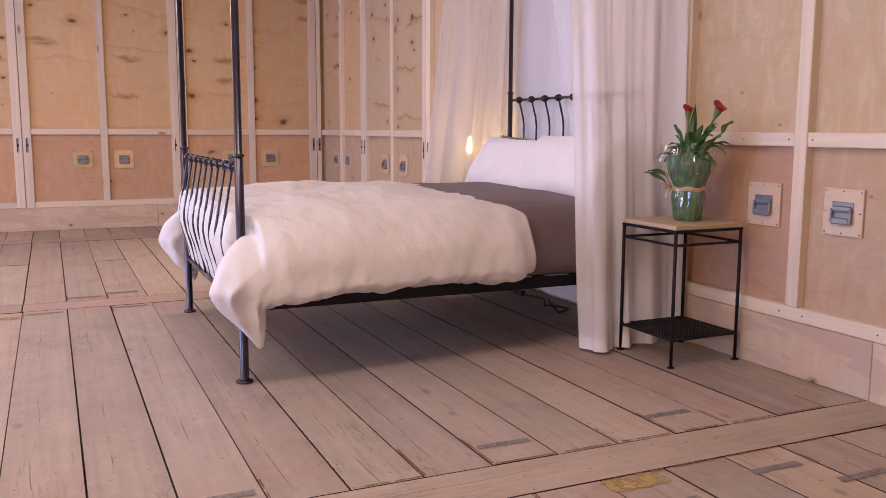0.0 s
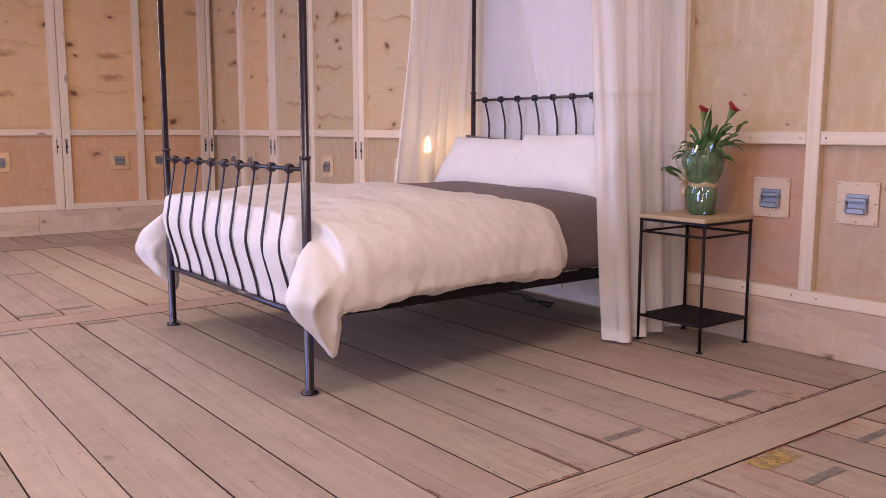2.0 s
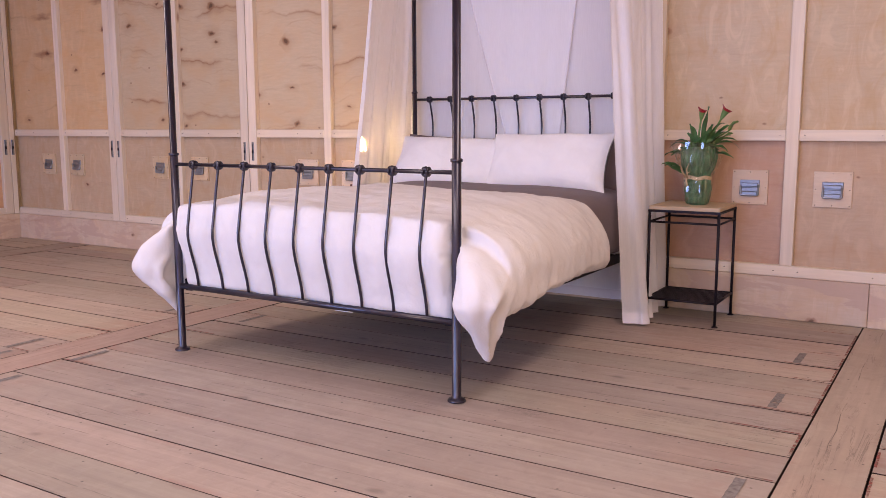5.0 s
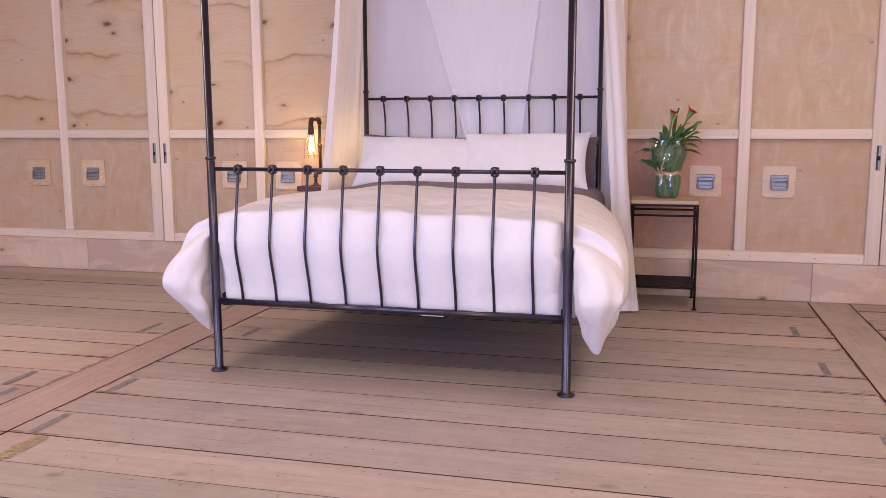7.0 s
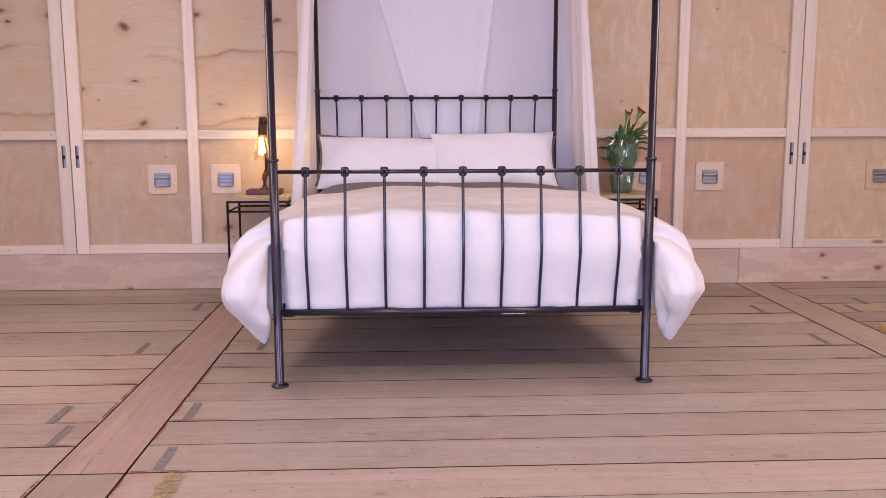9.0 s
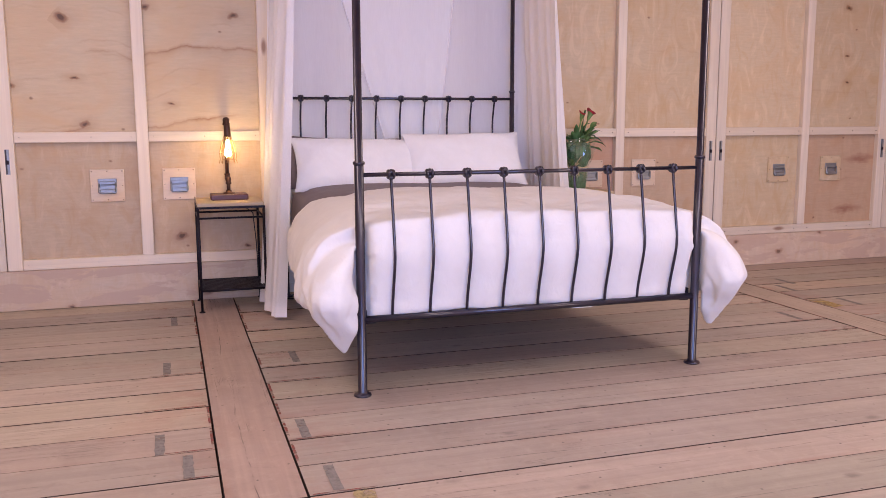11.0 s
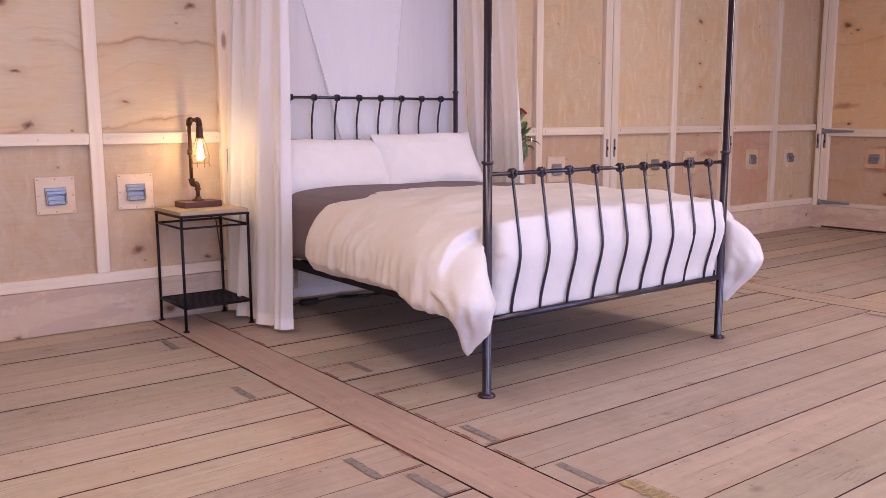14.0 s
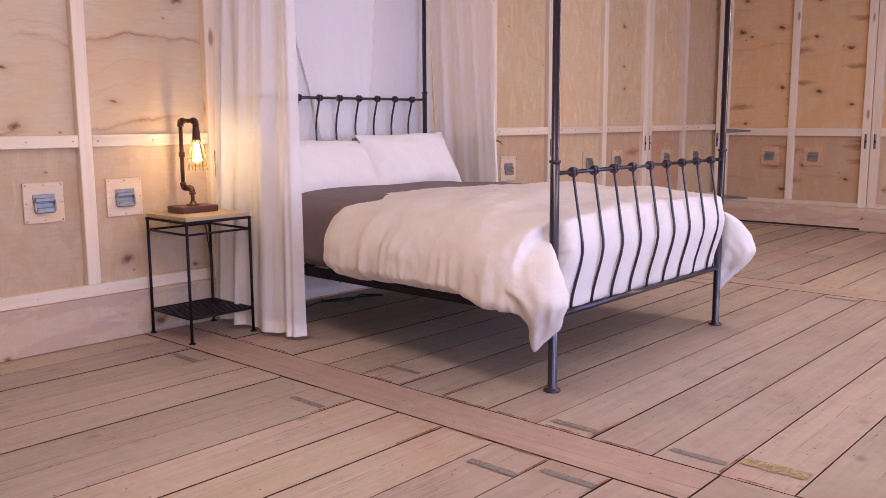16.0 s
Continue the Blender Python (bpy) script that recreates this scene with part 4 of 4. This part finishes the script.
def drape(name, top, low, seed, label):
    """A second layer behind the headboard, gathered from a wide head to a narrow foot."""
    def fn(u, v):
        y = (top[0] + (top[1] - top[0]) * u) * v + (low[0] + (low[1] - low[0]) * u) * (1 - v)
        o = 0.010 * math.sin(u * 34 + seed) * (1 - 0.4 * v)
        return (2.889 + 0.003 * math.sin(9 * v) + o * 0.4, y, 0.60 + (2.115 - 0.60) * v)
    ob = tagged(part(name, Geo().grid(fn, 70, 20), M_SHEERDENSE), label, "curtain", "bed curtains")
    for u in (0.0, 1.0):
        part("hem", Geo().tube([Vector(fn(u, v / 20)) for v in range(21)], 0.006, 6, 0.4), M_HEM, ob, "stitched white hem")
    return ob


drape("curtain_layer", (4.83, 3.99), (4.37, 4.17), 1.0, "overlapping sheer white voile layer gathered behind the headboard")

# ---- nightstands ----


def nightstand():
    w, h = 0.39, 0.645
    t = thing("nightstand", (0, 0, 0), "black iron nightstand with pale wooden top and slatted shelf", "nightstand", "nightstands by the bed")
    g = Geo().box((-w / 2 + 0.004, -w / 2 + 0.004, h - 0.021), (w / 2 - 0.004, w / 2 - 0.004, h), 0.002)
    part("tabletop", g, M_TOP, t, "pale brown wooden top")
    r = 0.0078
    c = w / 2 - r
    part("top_frame", Geo().box((-w / 2, -w / 2, h - 0.034), (w / 2, -w / 2 + 0.014, h - 0.0215), 0.001).box((-w / 2, w / 2 - 0.014, h - 0.034), (w / 2, w / 2, h - 0.0215), 0.001)
         .box((-w / 2, -w / 2 + 0.0145, h - 0.034), (-w / 2 + 0.014, w / 2 - 0.0145, h - 0.0215), 0.001).box((w / 2 - 0.014, -w / 2 + 0.0145, h - 0.034), (w / 2, w / 2 - 0.0145, h - 0.0215), 0.001), M_IRONFLAT, t)
    for sx in (-1, 1):
        for sy in (-1, 1):
            leg = part("leg", Geo().tube([(sx * c, sy * c, 0.006), (sx * c, sy * c, h - 0.034)], r, 10), M_IRONFLAT, t)
            part("foot", Geo().lathe([(0.001, 0), (0.017, 0), (0.018, 0.003), (0.012, 0.007), (0.001, 0.008)], (sx * c, sy * c, 0), 14), M_IRONFLAT, leg)
    for z, q in ((h - 0.088, 0.006), (0.128, 0.007)):
        for s in (-1, 1):
            part("stretcher", Geo().tube([(s * c, -c, z), (s * c, c, z)], q, 8), M_IRONFLAT, t)
            part("stretcher", Geo().tube([(-c, s * c, z), (c, s * c, z)], q, 8), M_IRONFLAT, t)
    for i in range(13):
        x = -c + 2 * c * (i + 1) / 14
        part("shelf_slat", Geo().box((x - 0.007, -c, 0.124), (x + 0.007, c, 0.132), 0.001), M_IRONFLAT, t)
    return t


ns = nightstand()
ns.matrix_basis = pose(2.685, 3.210, 0, 0, 0, 0.5)
copy_thing(ns, pose(2.703, 5.512, 0))

# ---- lamp ----
lamp = thing("table_lamp", (2.76, 5.505, 0.645), "lit pipe lamp with caged bulb on a dark wooden block", "lamp")
part("base", Geo().box((-0.073, -0.110, 0), (0.073, 0.110, 0.034), 0.004), M_LAMPWOOD, lamp, "dark red-brown wooden block")
part("flange", Geo().lathe([(0.034, 0.034), (0.034, 0.040), (0.018, 0.043), (0.016, 0.055), (0.0125, 0.056)], (0, 0, 0), 20), M_PIPE, lamp)
part("lower_pipe", Geo().tube([(0, 0, 0.045), (0, 0, 0.105)], 0.0105, 14), M_PIPE, lamp)


def elbow(cx, cz, pts):
    g = Geo().tube([(cx + a, 0, cz + b) for a, b in pts], 0.0145, 14)
    g.tube([(cx + pts[0][0], 0, cz + pts[0][1]), (cx + pts[0][0] * 0.6, 0, cz + pts[0][1] * 0.6)], 0.0172, 14)
    g.tube([(cx + pts[-1][0], 0, cz + pts[-1][1]), (cx + pts[-1][0] * 0.6, 0, cz + pts[-1][1] * 0.6)], 0.0172, 14)
    return g


part("elbow", elbow(0.0, 0.118, [(0, -0.026), (0, -0.006), (0.006, 0.004), (0.028, 0.006)]), M_PIPE, lamp)
part("nipple", Geo().tube([(0.020, 0, 0.124), (0.068, 0, 0.124)], 0.0105, 14), M_PIPE, lamp)
part("elbow", elbow(0.086, 0.124, [(-0.026, 0), (-0.006, 0), (0.0, 0.006), (0, 0.028)]), M_PIPE, lamp)
part("upright_pipe", Geo().tube([(0.086, 0, 0.148), (0.086, 0, 0.455)], 0.0105, 14), M_PIPE, lamp)
part("coupling", Geo().lathe([(0.0105, 0.285), (0.0160, 0.287), (0.0160, 0.313), (0.0105, 0.315)], (0.086, 0, 0), 16), M_PIPE, lamp)
part("elbow", elbow(0.086, 0.478, [(0, -0.030), (0, -0.006), (-0.006, 0.0), (-0.028, 0.0)]), M_PIPE, lamp)
part("arm_pipe", Geo().tube([(0.066, 0, 0.478), (-0.052, 0, 0.478)], 0.0105, 14), M_PIPE, lamp)
part("elbow", elbow(-0.062, 0.478, [(0.028, 0), (0.006, 0), (0.0, -0.006), (0, -0.030)]), M_PIPE, lamp)
part("socket", Geo().lathe([(0.0105, 0.450), (0.0165, 0.445), (0.0185, 0.425), (0.0205, 0.395), (0.0205, 0.380), (0.0170, 0.378)], (-0.062, 0, 0), 18), M_PIPE, lamp)
bulb = part("bulb", Geo().lathe([(0.0130, 0.385), (0.0135, 0.370), (0.0190, 0.350), (0.0280, 0.322), (0.0320, 0.295), (0.0280, 0.267), (0.0150, 0.250), (0.0005, 0.246)], (-0.062, 0, 0), 20), M_BULB, lamp, "clear glass bulb, lit")
fil = Geo()
for k in range(6):
    a = 2 * math.pi * k / 6
    fil.tube([(-0.062 + 0.005 * math.cos(a), 0.005 * math.sin(a), 0.360), (-0.062 + 0.020 * math.cos(a), 0.020 * math.sin(a), 0.270)], 0.0034, 6)
part("filament", fil, M_FILAMENT, bulb, "glowing amber filament")
cage = Geo()
for k in range(8):
    a = 2 * math.pi * k / 8
    prof = [(0.0205, 0.385), (0.027, 0.362), (0.041, 0.320), (0.049, 0.280), (0.046, 0.245), (0.052, 0.226), (0.050, 0.222)]
    cage.tube([(-0.062 + r * math.cos(a), r * math.sin(a), z) for r, z in prof], 0.0024, 6)
for r, z in ((0.0485, 0.285), (0.046, 0.245)):
    cage.tube([(-0.062 + r * math.cos(2 * math.pi * k / 24), r * math.sin(2 * math.pi * k / 24), z) for k in range(25)], 0.0015, 6)
part("cage", cage, M_CAGE, lamp, "bronze wire cage")
bl = bpy.data.lights.new("bulb_light", "POINT")
bl.energy, bl.color, bl.shadow_soft_size = 1.15, (1.0, 0.66, 0.30), 0.02
new("bulb_light", bl).location = (2.698, 5.505, 0.645 + 0.318)
bulb.visible_shadow = False
part("cord", Geo().tube([(0.05, 0.03, 0.012), (0.085, 0.05, 0.012), (0.13, 0.0, -0.01), (0.135, -0.06, -0.03), (0.125, -0.15, -0.10), (0.11, -0.165, -0.30), (0.115, -0.17, -0.52), (0.12, -0.175, -0.62), (0.10, -0.24, -0.640), (0.09, -0.5, -0.640)], 0.0035, 8), M_CORD, lamp, "black power cord")

# ---- plant ----
plant = thing("potted_plant", (2.705, 3.195, 0.645), "red calla lilies in green wrapped pot with raffia bow", "plant")
wobble = lambda w, z: 0.05 * math.sin(5 * w + z * 30) + 0.05 * abs(math.sin(4.5 * w + 2 + z * 40)) + 0.04 * abs(math.sin(8.5 * w + z * 90))
wrapper = part("wrapper", Geo().lathe([(0.001, 0.0), (0.052, 0.001), (0.058, 0.012), (0.064, 0.045), (0.069, 0.085), (0.069, 0.120), (0.063, 0.150), (0.067, 0.165), (0.076, 0.19), (0.088, 0.22), (0.093, 0.26), (0.090, 0.295), (0.080, 0.318), (0.070, 0.29), (0.060, 0.24), (0.02, 0.22), (0.001, 0.22)], (0, 0, 0), 64, wobble), M_WRAP, plant, "crinkled green paper wrapper")
crinkle = lambda w, z: 0.06 * math.sin(5 * w + 1 + z * 25) + 0.05 * abs(math.sin(6.5 * w + z * 55)) + 0.04 * abs(math.sin(11.5 * w - z * 80)) + 0.22 * max(0, math.cos(w - 2.2)) ** 6 * max(0, z - 0.13) * 5
film = part("cellophane", Geo().lathe([(0.061, 0.004), (0.068, 0.03), (0.074, 0.07), (0.075, 0.11), (0.068, 0.146), (0.068, 0.155), (0.078, 0.17), (0.092, 0.20), (0.104, 0.235), (0.112, 0.275), (0.116, 0.31), (0.120, 0.345)], (0, 0, 0), 72, crinkle), M_FILM, plant, "clear crinkled cellophane flaring above the tie")
for ob, deep in ((wrapper, 0.0035), (film, 0.007)):
    for q in ob.data.vertices:
        if q.co.z > 0.004:
            k = 1 + deep / 0.07 * noise.noise(q.co * 45)
            q.co.x, q.co.y, q.co.z = q.co.x * k, q.co.y * k, q.co.z + deep * noise.noise(q.co * 38 + Vector((5, 3, 1))) * (2.5 if q.co.z > 0.30 else 0.5)
    for q in ob.data.polygons:
        q.use_smooth = False
g = Geo()
for dz in (0.143, 0.150, 0.156):
    g.tube([(0.0725 * math.cos(2 * math.pi * k / 32), 0.0725 * math.sin(2 * math.pi * k / 32), dz + 0.004 * math.sin(k)) for k in range(33)], 0.0035, 6)
for k in range(9):
    a = math.radians(150 + 12 * k + random.uniform(-8, 8))
    r2, dz = random.uniform(0.10, 0.15), random.uniform(-0.07, 0.09)
    c = Vector((-0.073 * 0.8, 0.073 * 0.6, 0.150))
    e = c + Vector((math.cos(a) * 0.6, math.sin(a) * 0.6, 0)) * (r2 - 0.05) + Vector((-0.015, 0.01, dz))
    g.tube([c, c.lerp(e, 0.5) + Vector((-0.012, 0.004, 0.01)), e], [0.0035, 0.003, 0.0015], 6)
part("raffia_tie", g, M_RAFFIA, plant, "pale raffia tie with loose ends")


def leaf(base, way, length, width, curl, seed):
    """A lance-shaped leaf with a fold along its rib."""
    base, way = Vector(base), Vector(way).normalized()
    side = way.cross(Vector((0, 0, 1)))
    side = (side if side.length > 0.1 else Vector((1, 0, 0))).normalized()
    up = side.cross(way).normalized()

    def fn(u, v):
        s = 2 * v - 1
        w = width * math.sin(math.pi * min(1, u * 0.94 + 0.05)) ** 0.8 * (1 - 0.35 * u)
        c = base + way * length * (u - 0.25 * curl * u * u) - Vector((0, 0, 1)) * curl * length * 0.55 * u ** 2.2
        return c + side * s * w / 2 + up * (abs(s) * w * 0.30 + 0.006 * math.sin(u * 9 + s * 2 + seed) * u)
    g = Geo().grid(fn, 12, 6)
    n = len(g.v)
    g.add([(Vector(p) - up * 0.0015) for p in g.v[:n]], [tuple(reversed(f)) for f in g.f[:]], True)
    return g


rnd = random.Random(4)
for a, tilt, ln, w, curl in ((150, 62, 0.15, 0.055, 0.5), (205, 70, 0.15, 0.05, 0.35), (250, 66, 0.17, 0.055, 0.5), (300, 60, 0.17, 0.05, 0.5), (340, 60, 0.15, 0.05, 0.4), (30, 66, 0.14, 0.045, 0.3),
                             (75, 64, 0.15, 0.06, 0.5), (270, 78, 0.20, 0.05, 0.15), (120, 76, 0.17, 0.05, 0.3), (285, 48, 0.17, 0.06, 0.75), (100, 30, 0.17, 0.06, 0.55), (275, 68, 0.21, 0.055, 0.6),
                             (265, 58, 0.20, 0.065, 0.8), (60, 74, 0.19, 0.06, 0.55), (290, 72, 0.22, 0.06, 0.45), (235, 74, 0.18, 0.065, 0.6), (310, 76, 0.18, 0.06, 0.5), (90, 50, 0.16, 0.06, 0.7)):
    a, tl = math.radians(a + rnd.uniform(-8, 8)), math.radians(tilt)
    b = (0.03 * math.cos(a), 0.03 * math.sin(a), 0.22 + 0.06 * math.sin(tl))
    part("leaf", leaf(b, (math.cos(a) * math.cos(tl), math.sin(a) * math.cos(tl), math.sin(tl)), ln * 0.95, w * 1.35, curl, a), M_LEAF if w < 0.055 else M_LEAFPALE, plant)


def bloom(base, top, size, open_):
    base, top = Vector(base), Vector(top)
    mid = base.lerp(top, 0.5) + Vector((0.004, 0.010, 0.0))
    part("stem", Geo().tube([base, mid, top], 0.0055, 8), M_STEM, plant)
    d = (top - mid).normalized()
    s1 = d.cross(Vector((1, 0, 0))).normalized()
    s2 = d.cross(s1)

    def fn(u, v):
        w = 2 * math.pi * v
        r = size * (0.20 + 0.26 * math.sin(min(1, u * 1.3) * 1.57) + open_ * u ** 5)
        ex = 0.5 * size * u * u * max(0, math.cos(w)) ** 2
        return top + d * (size * 1.7 * u + ex) + (s1 * math.cos(w) + s2 * math.sin(w)) * r
    g = Geo().grid(lambda u, v: fn(u * 0.80, v), 9, 18, True)
    part("calyx", g, M_STEM, plant, "green bud sheath")
    g = Geo().grid(lambda u, v: fn(0.78 + 0.22 * u, v), 6, 18, True)
    g.grid(lambda u, v: fn(1 - 0.22 * u, v).lerp(top + d * size * 1.5, 0.12 + 0.5 * u), 5, 18, True)
    part("bloom", g, M_BLOOM, plant, "dark red calla bloom")


bloom((0.0, -0.01, 0.24), (0.042, -0.102, 0.470), 0.036, 0.50)
bloom((-0.01, 0.0, 0.24), (-0.030, -0.012, 0.465), 0.032, 0.32)
part("stem", Geo().tube([(0.01, -0.02, 0.27), (0.035, -0.09, 0.37), (0.060, -0.155, 0.415)], 0.004, 8), M_STEM, plant)
part("bud", leaf((0.056, -0.145, 0.405), (0.25, -0.50, 0.80), 0.085, 0.060, 0.25, 3.0), M_STEM, plant, "pale green curled leaf bud")
part("leaf", leaf((-0.01, -0.02, 0.30), (-0.05, -0.12, 0.99), 0.25, 0.042, 0.05, 1.0), M_LEAF, plant)
part("leaf", leaf((0.0, -0.03, 0.30), (0.05, -0.55, 0.83), 0.24, 0.05, 0.35, 4.0), M_LEAF, plant)
part("leaf", leaf((0.01, -0.05, 0.30), (0.10, -0.75, 0.70), 0.17, 0.06, 0.15, 2.0), M_STEM, plant, "pale green unopened bud")

for b, way, ln, w, curl in (((0.0, -0.03, 0.31), (-0.1, -0.62, 0.75), 0.27, 0.040, 0.62), ((-0.02, -0.04, 0.29), (-0.35, -0.75, 0.50), 0.22, 0.042, 0.75), ((0.0, 0.03, 0.30), (-0.15, 0.60, 0.72), 0.19, 0.045, 0.70),
                            ((-0.03, 0.03, 0.28), (-0.55, 0.55, 0.52), 0.17, 0.050, 0.75), ((-0.04, 0.0, 0.29), (-0.70, -0.10, 0.68), 0.17, 0.055, 0.60), ((0.03, -0.02, 0.30), (0.50, -0.45, 0.70), 0.19, 0.050, 0.60),
                            ((-0.02, 0.01, 0.30), (-0.25, 0.15, 0.95), 0.20, 0.050, 0.30), ((-0.03, -0.03, 0.30), (-0.30, -0.30, 0.90), 0.21, 0.052, 0.45), ((-0.055, 0.085, 0.20), (-0.45, 0.85, 0.42), 0.12, 0.060, 0.30), ((-0.075, 0.07, 0.17), (-0.60, 0.65, 0.60), 0.13, 0.055, 0.25)):
    part("leaf", leaf(b, way, ln, w, curl, ln * 50), M_LEAF, plant)
for b, way, ln, w, curl in (((0.01, -0.04, 0.30), (0.05, -0.80, 0.60), 0.27, 0.034, 0.80), ((0.02, 0.04, 0.30), (0.0, 0.78, 0.62), 0.22, 0.034, 0.85), ((0.03, -0.05, 0.31), (0.25, -0.70, 0.66), 0.25, 0.030, 0.75),
                            ((-0.01, 0.05, 0.27), (0.10, 0.92, 0.35), 0.18, 0.045, 0.55), ((0.0, -0.06, 0.27), (-0.05, -0.92, 0.30), 0.16, 0.048, 0.60), ((0.02, -0.02, 0.32), (0.12, -0.42, 0.90), 0.27, 0.032, 0.55)):
    part("leaf", leaf(b, way, ln, w, curl, ln * 70), M_LEAF, plant)

# ---- cords under the bed ----
cord = Geo().tube([(2.76, 5.22, 0.006), (2.70, 5.05, 0.006), (2.78, 4.90, 0.007), (2.74, 4.78, 0.010), (2.80, 4.62, 0.006), (2.70, 4.45, 0.006), (2.78, 4.30, 0.006), (2.66, 4.22, 0.006), (2.74, 4.45, 0.012), (2.82, 4.60, 0.006)], 0.0055, 8)
cable = tagged(part("power_cord", cord, M_CORD), "black power cord lying loose on the floor", "cord")
part("plug_block", Geo().box((2.72, 4.78, 0.001), (2.76, 4.90, 0.035), 0.006), M_CORD, cable, "black socket block")

# ---- floor ----
X_BACK = X_REAR - 0.35
sub = Geo().box((X_BACK, Y_RIGHT - 0.1, -0.16), (X_HEAD + 0.05, Y_LEFT + 0.1, -0.0295), 0)
floor = tagged(part("floor", sub, M_GAP), "worn softwood plank floor with cross boards and paint marks", "floor", "", "structure")
HEADERS = [(-1.30, -1.06), (2.098, 2.335), (5.494, 5.740), (8.82, 9.14)]
BOARD = 0.2425


def joint(k):
    """Where the joint number k lies in x; the boards are a little narrower towards the room's middle."""
    return 1.240 + (k - 4) * (BOARD if k >= 4 else 0.2385)


first = 4 + math.floor((X_BACK - 1.240) / 0.2385)
bays = list(zip([h[1] for h in HEADERS], [h[0] for h in HEADERS[1:]] + [Y_LEFT]))
rnd = random.Random(11)


def dark_edged(me, top):
    """The face of a board keeps its wood; its edges are coloured near-black so the joints look shaded."""
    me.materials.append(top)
    me.materials.append(M_EDGEDARK)
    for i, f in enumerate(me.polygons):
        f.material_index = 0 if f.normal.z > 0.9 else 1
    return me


shared = {}
for b, (ya, yb) in enumerate(bays):
    k = first
    while joint(k) < X_HEAD - 0.03:
        xa = joint(k)
        xb = min(joint(k + 1), X_HEAD + 0.01)
        cuts = [ya, yb]
        if (b, k) in ((2, 0), (2, -3), (1, -5), (0, 3), (2, 4), (0, -2)):
            cuts.insert(1, ya + (yb - ya) * (0.36 if b == 1 else 0.55))
        for c0, c1 in zip(cuts, cuts[1:]):
            key = (round(c1 - c0, 3), round(xb - xa, 3))
            if key not in shared:
                w, ln = xb - xa, c1 - c0
                shared[key] = Geo().box((-w / 2 + 0.0020, -ln / 2 + 0.0030, -0.03), (w / 2 - 0.0020, ln / 2 - 0.003, 0), 0.0009).mesh("plank")
                dark_edged(shared[key], M_FLOOR)
            part("plank", shared[key], M_FLOOR, floor, "", pose((xa + xb) / 2 + rnd.uniform(-0.0016, 0.0016), (c0 + c1) / 2, rnd.uniform(-0.0025, 0.0), 0, rnd.uniform(-0.2, 0.2), rnd.uniform(-0.03, 0.03)))
        k += 1
for j, (ya, yb) in enumerate(HEADERS):
    for xa, xb in ((-7.6, -6.19), (-6.19, -3.19), (-3.19, -0.195), (-0.195, X_HEAD)):
        ln, w = xb - xa, yb - ya
        part("cross_board", dark_edged(Geo().box((-ln / 2 + 0.002, -w / 2 + 0.003, -0.03), (ln / 2 - 0.002, w / 2 - 0.003, 0), 0.0015).mesh("cross_board"), M_HEADER), M_HEADER, floor, "", pose((xa + xb) / 2, (ya + yb) / 2, rnd.uniform(-0.001, 0.001)))


def mark(x, y, sx, sy, material, name, label, rag=0.004):
    def fn(u, v):
        jx = rag * noise.noise(Vector((u * 9, v * 9, x * 7)))
        jy = rag * noise.noise(Vector((u * 9 + 5, v * 9, y * 7)))
        return (x - sx / 2 + sx * u + jx, y - sy / 2 + sy * v + jy, 0.0018)
    part(name, Geo().grid(fn, 8, 6), material, floor, label)


for x, y in ((0.395, 5.425), (-0.075, 5.40), (0.385, 5.925), (0.155, 5.835), (1.385, 5.32), (1.36, 5.90), (2.32, 5.86), (1.36, 2.49), (2.08, 2.52), (2.055, 1.955), (2.26, 1.80), (0.40, 2.435), (1.58, 1.872)):
    mark(x, y, 0.20, 0.034, M_GREYTAPE, "paint_mark", "worn grey paint bar")
mark(-0.31, 5.330, 0.22, 0.065, M_YELLOWFADE, "paint_mark", "worn yellow paint patch", 0.014)
mark(1.575, 2.042, 0.215, 0.085, M_YELLOW, "paint_mark", "worn yellow paint patch", 0.012)
for ya, yb in HEADERS[1:3]:
    for y, s in ((ya, -1), (yb, 1)):
        k = -4
        while joint(k) < X_HEAD - 0.1:
            xa = joint(k)
            if rnd.random() < 0.55:
                mark(xa + BOARD / 2, y + s * 0.0085, BOARD * rnd.uniform(0.5, 0.95), 0.009, M_REDPAINT, "paint_line", "", 0.002)
            if rnd.random() < 0.5:
                ln = rnd.uniform(0.08, 0.28)
                mark(xa + 0.006, y + s * (0.012 + ln / 2), 0.007, ln, M_REDPAINT, "paint_line", "", 0.0015)
            k += 1
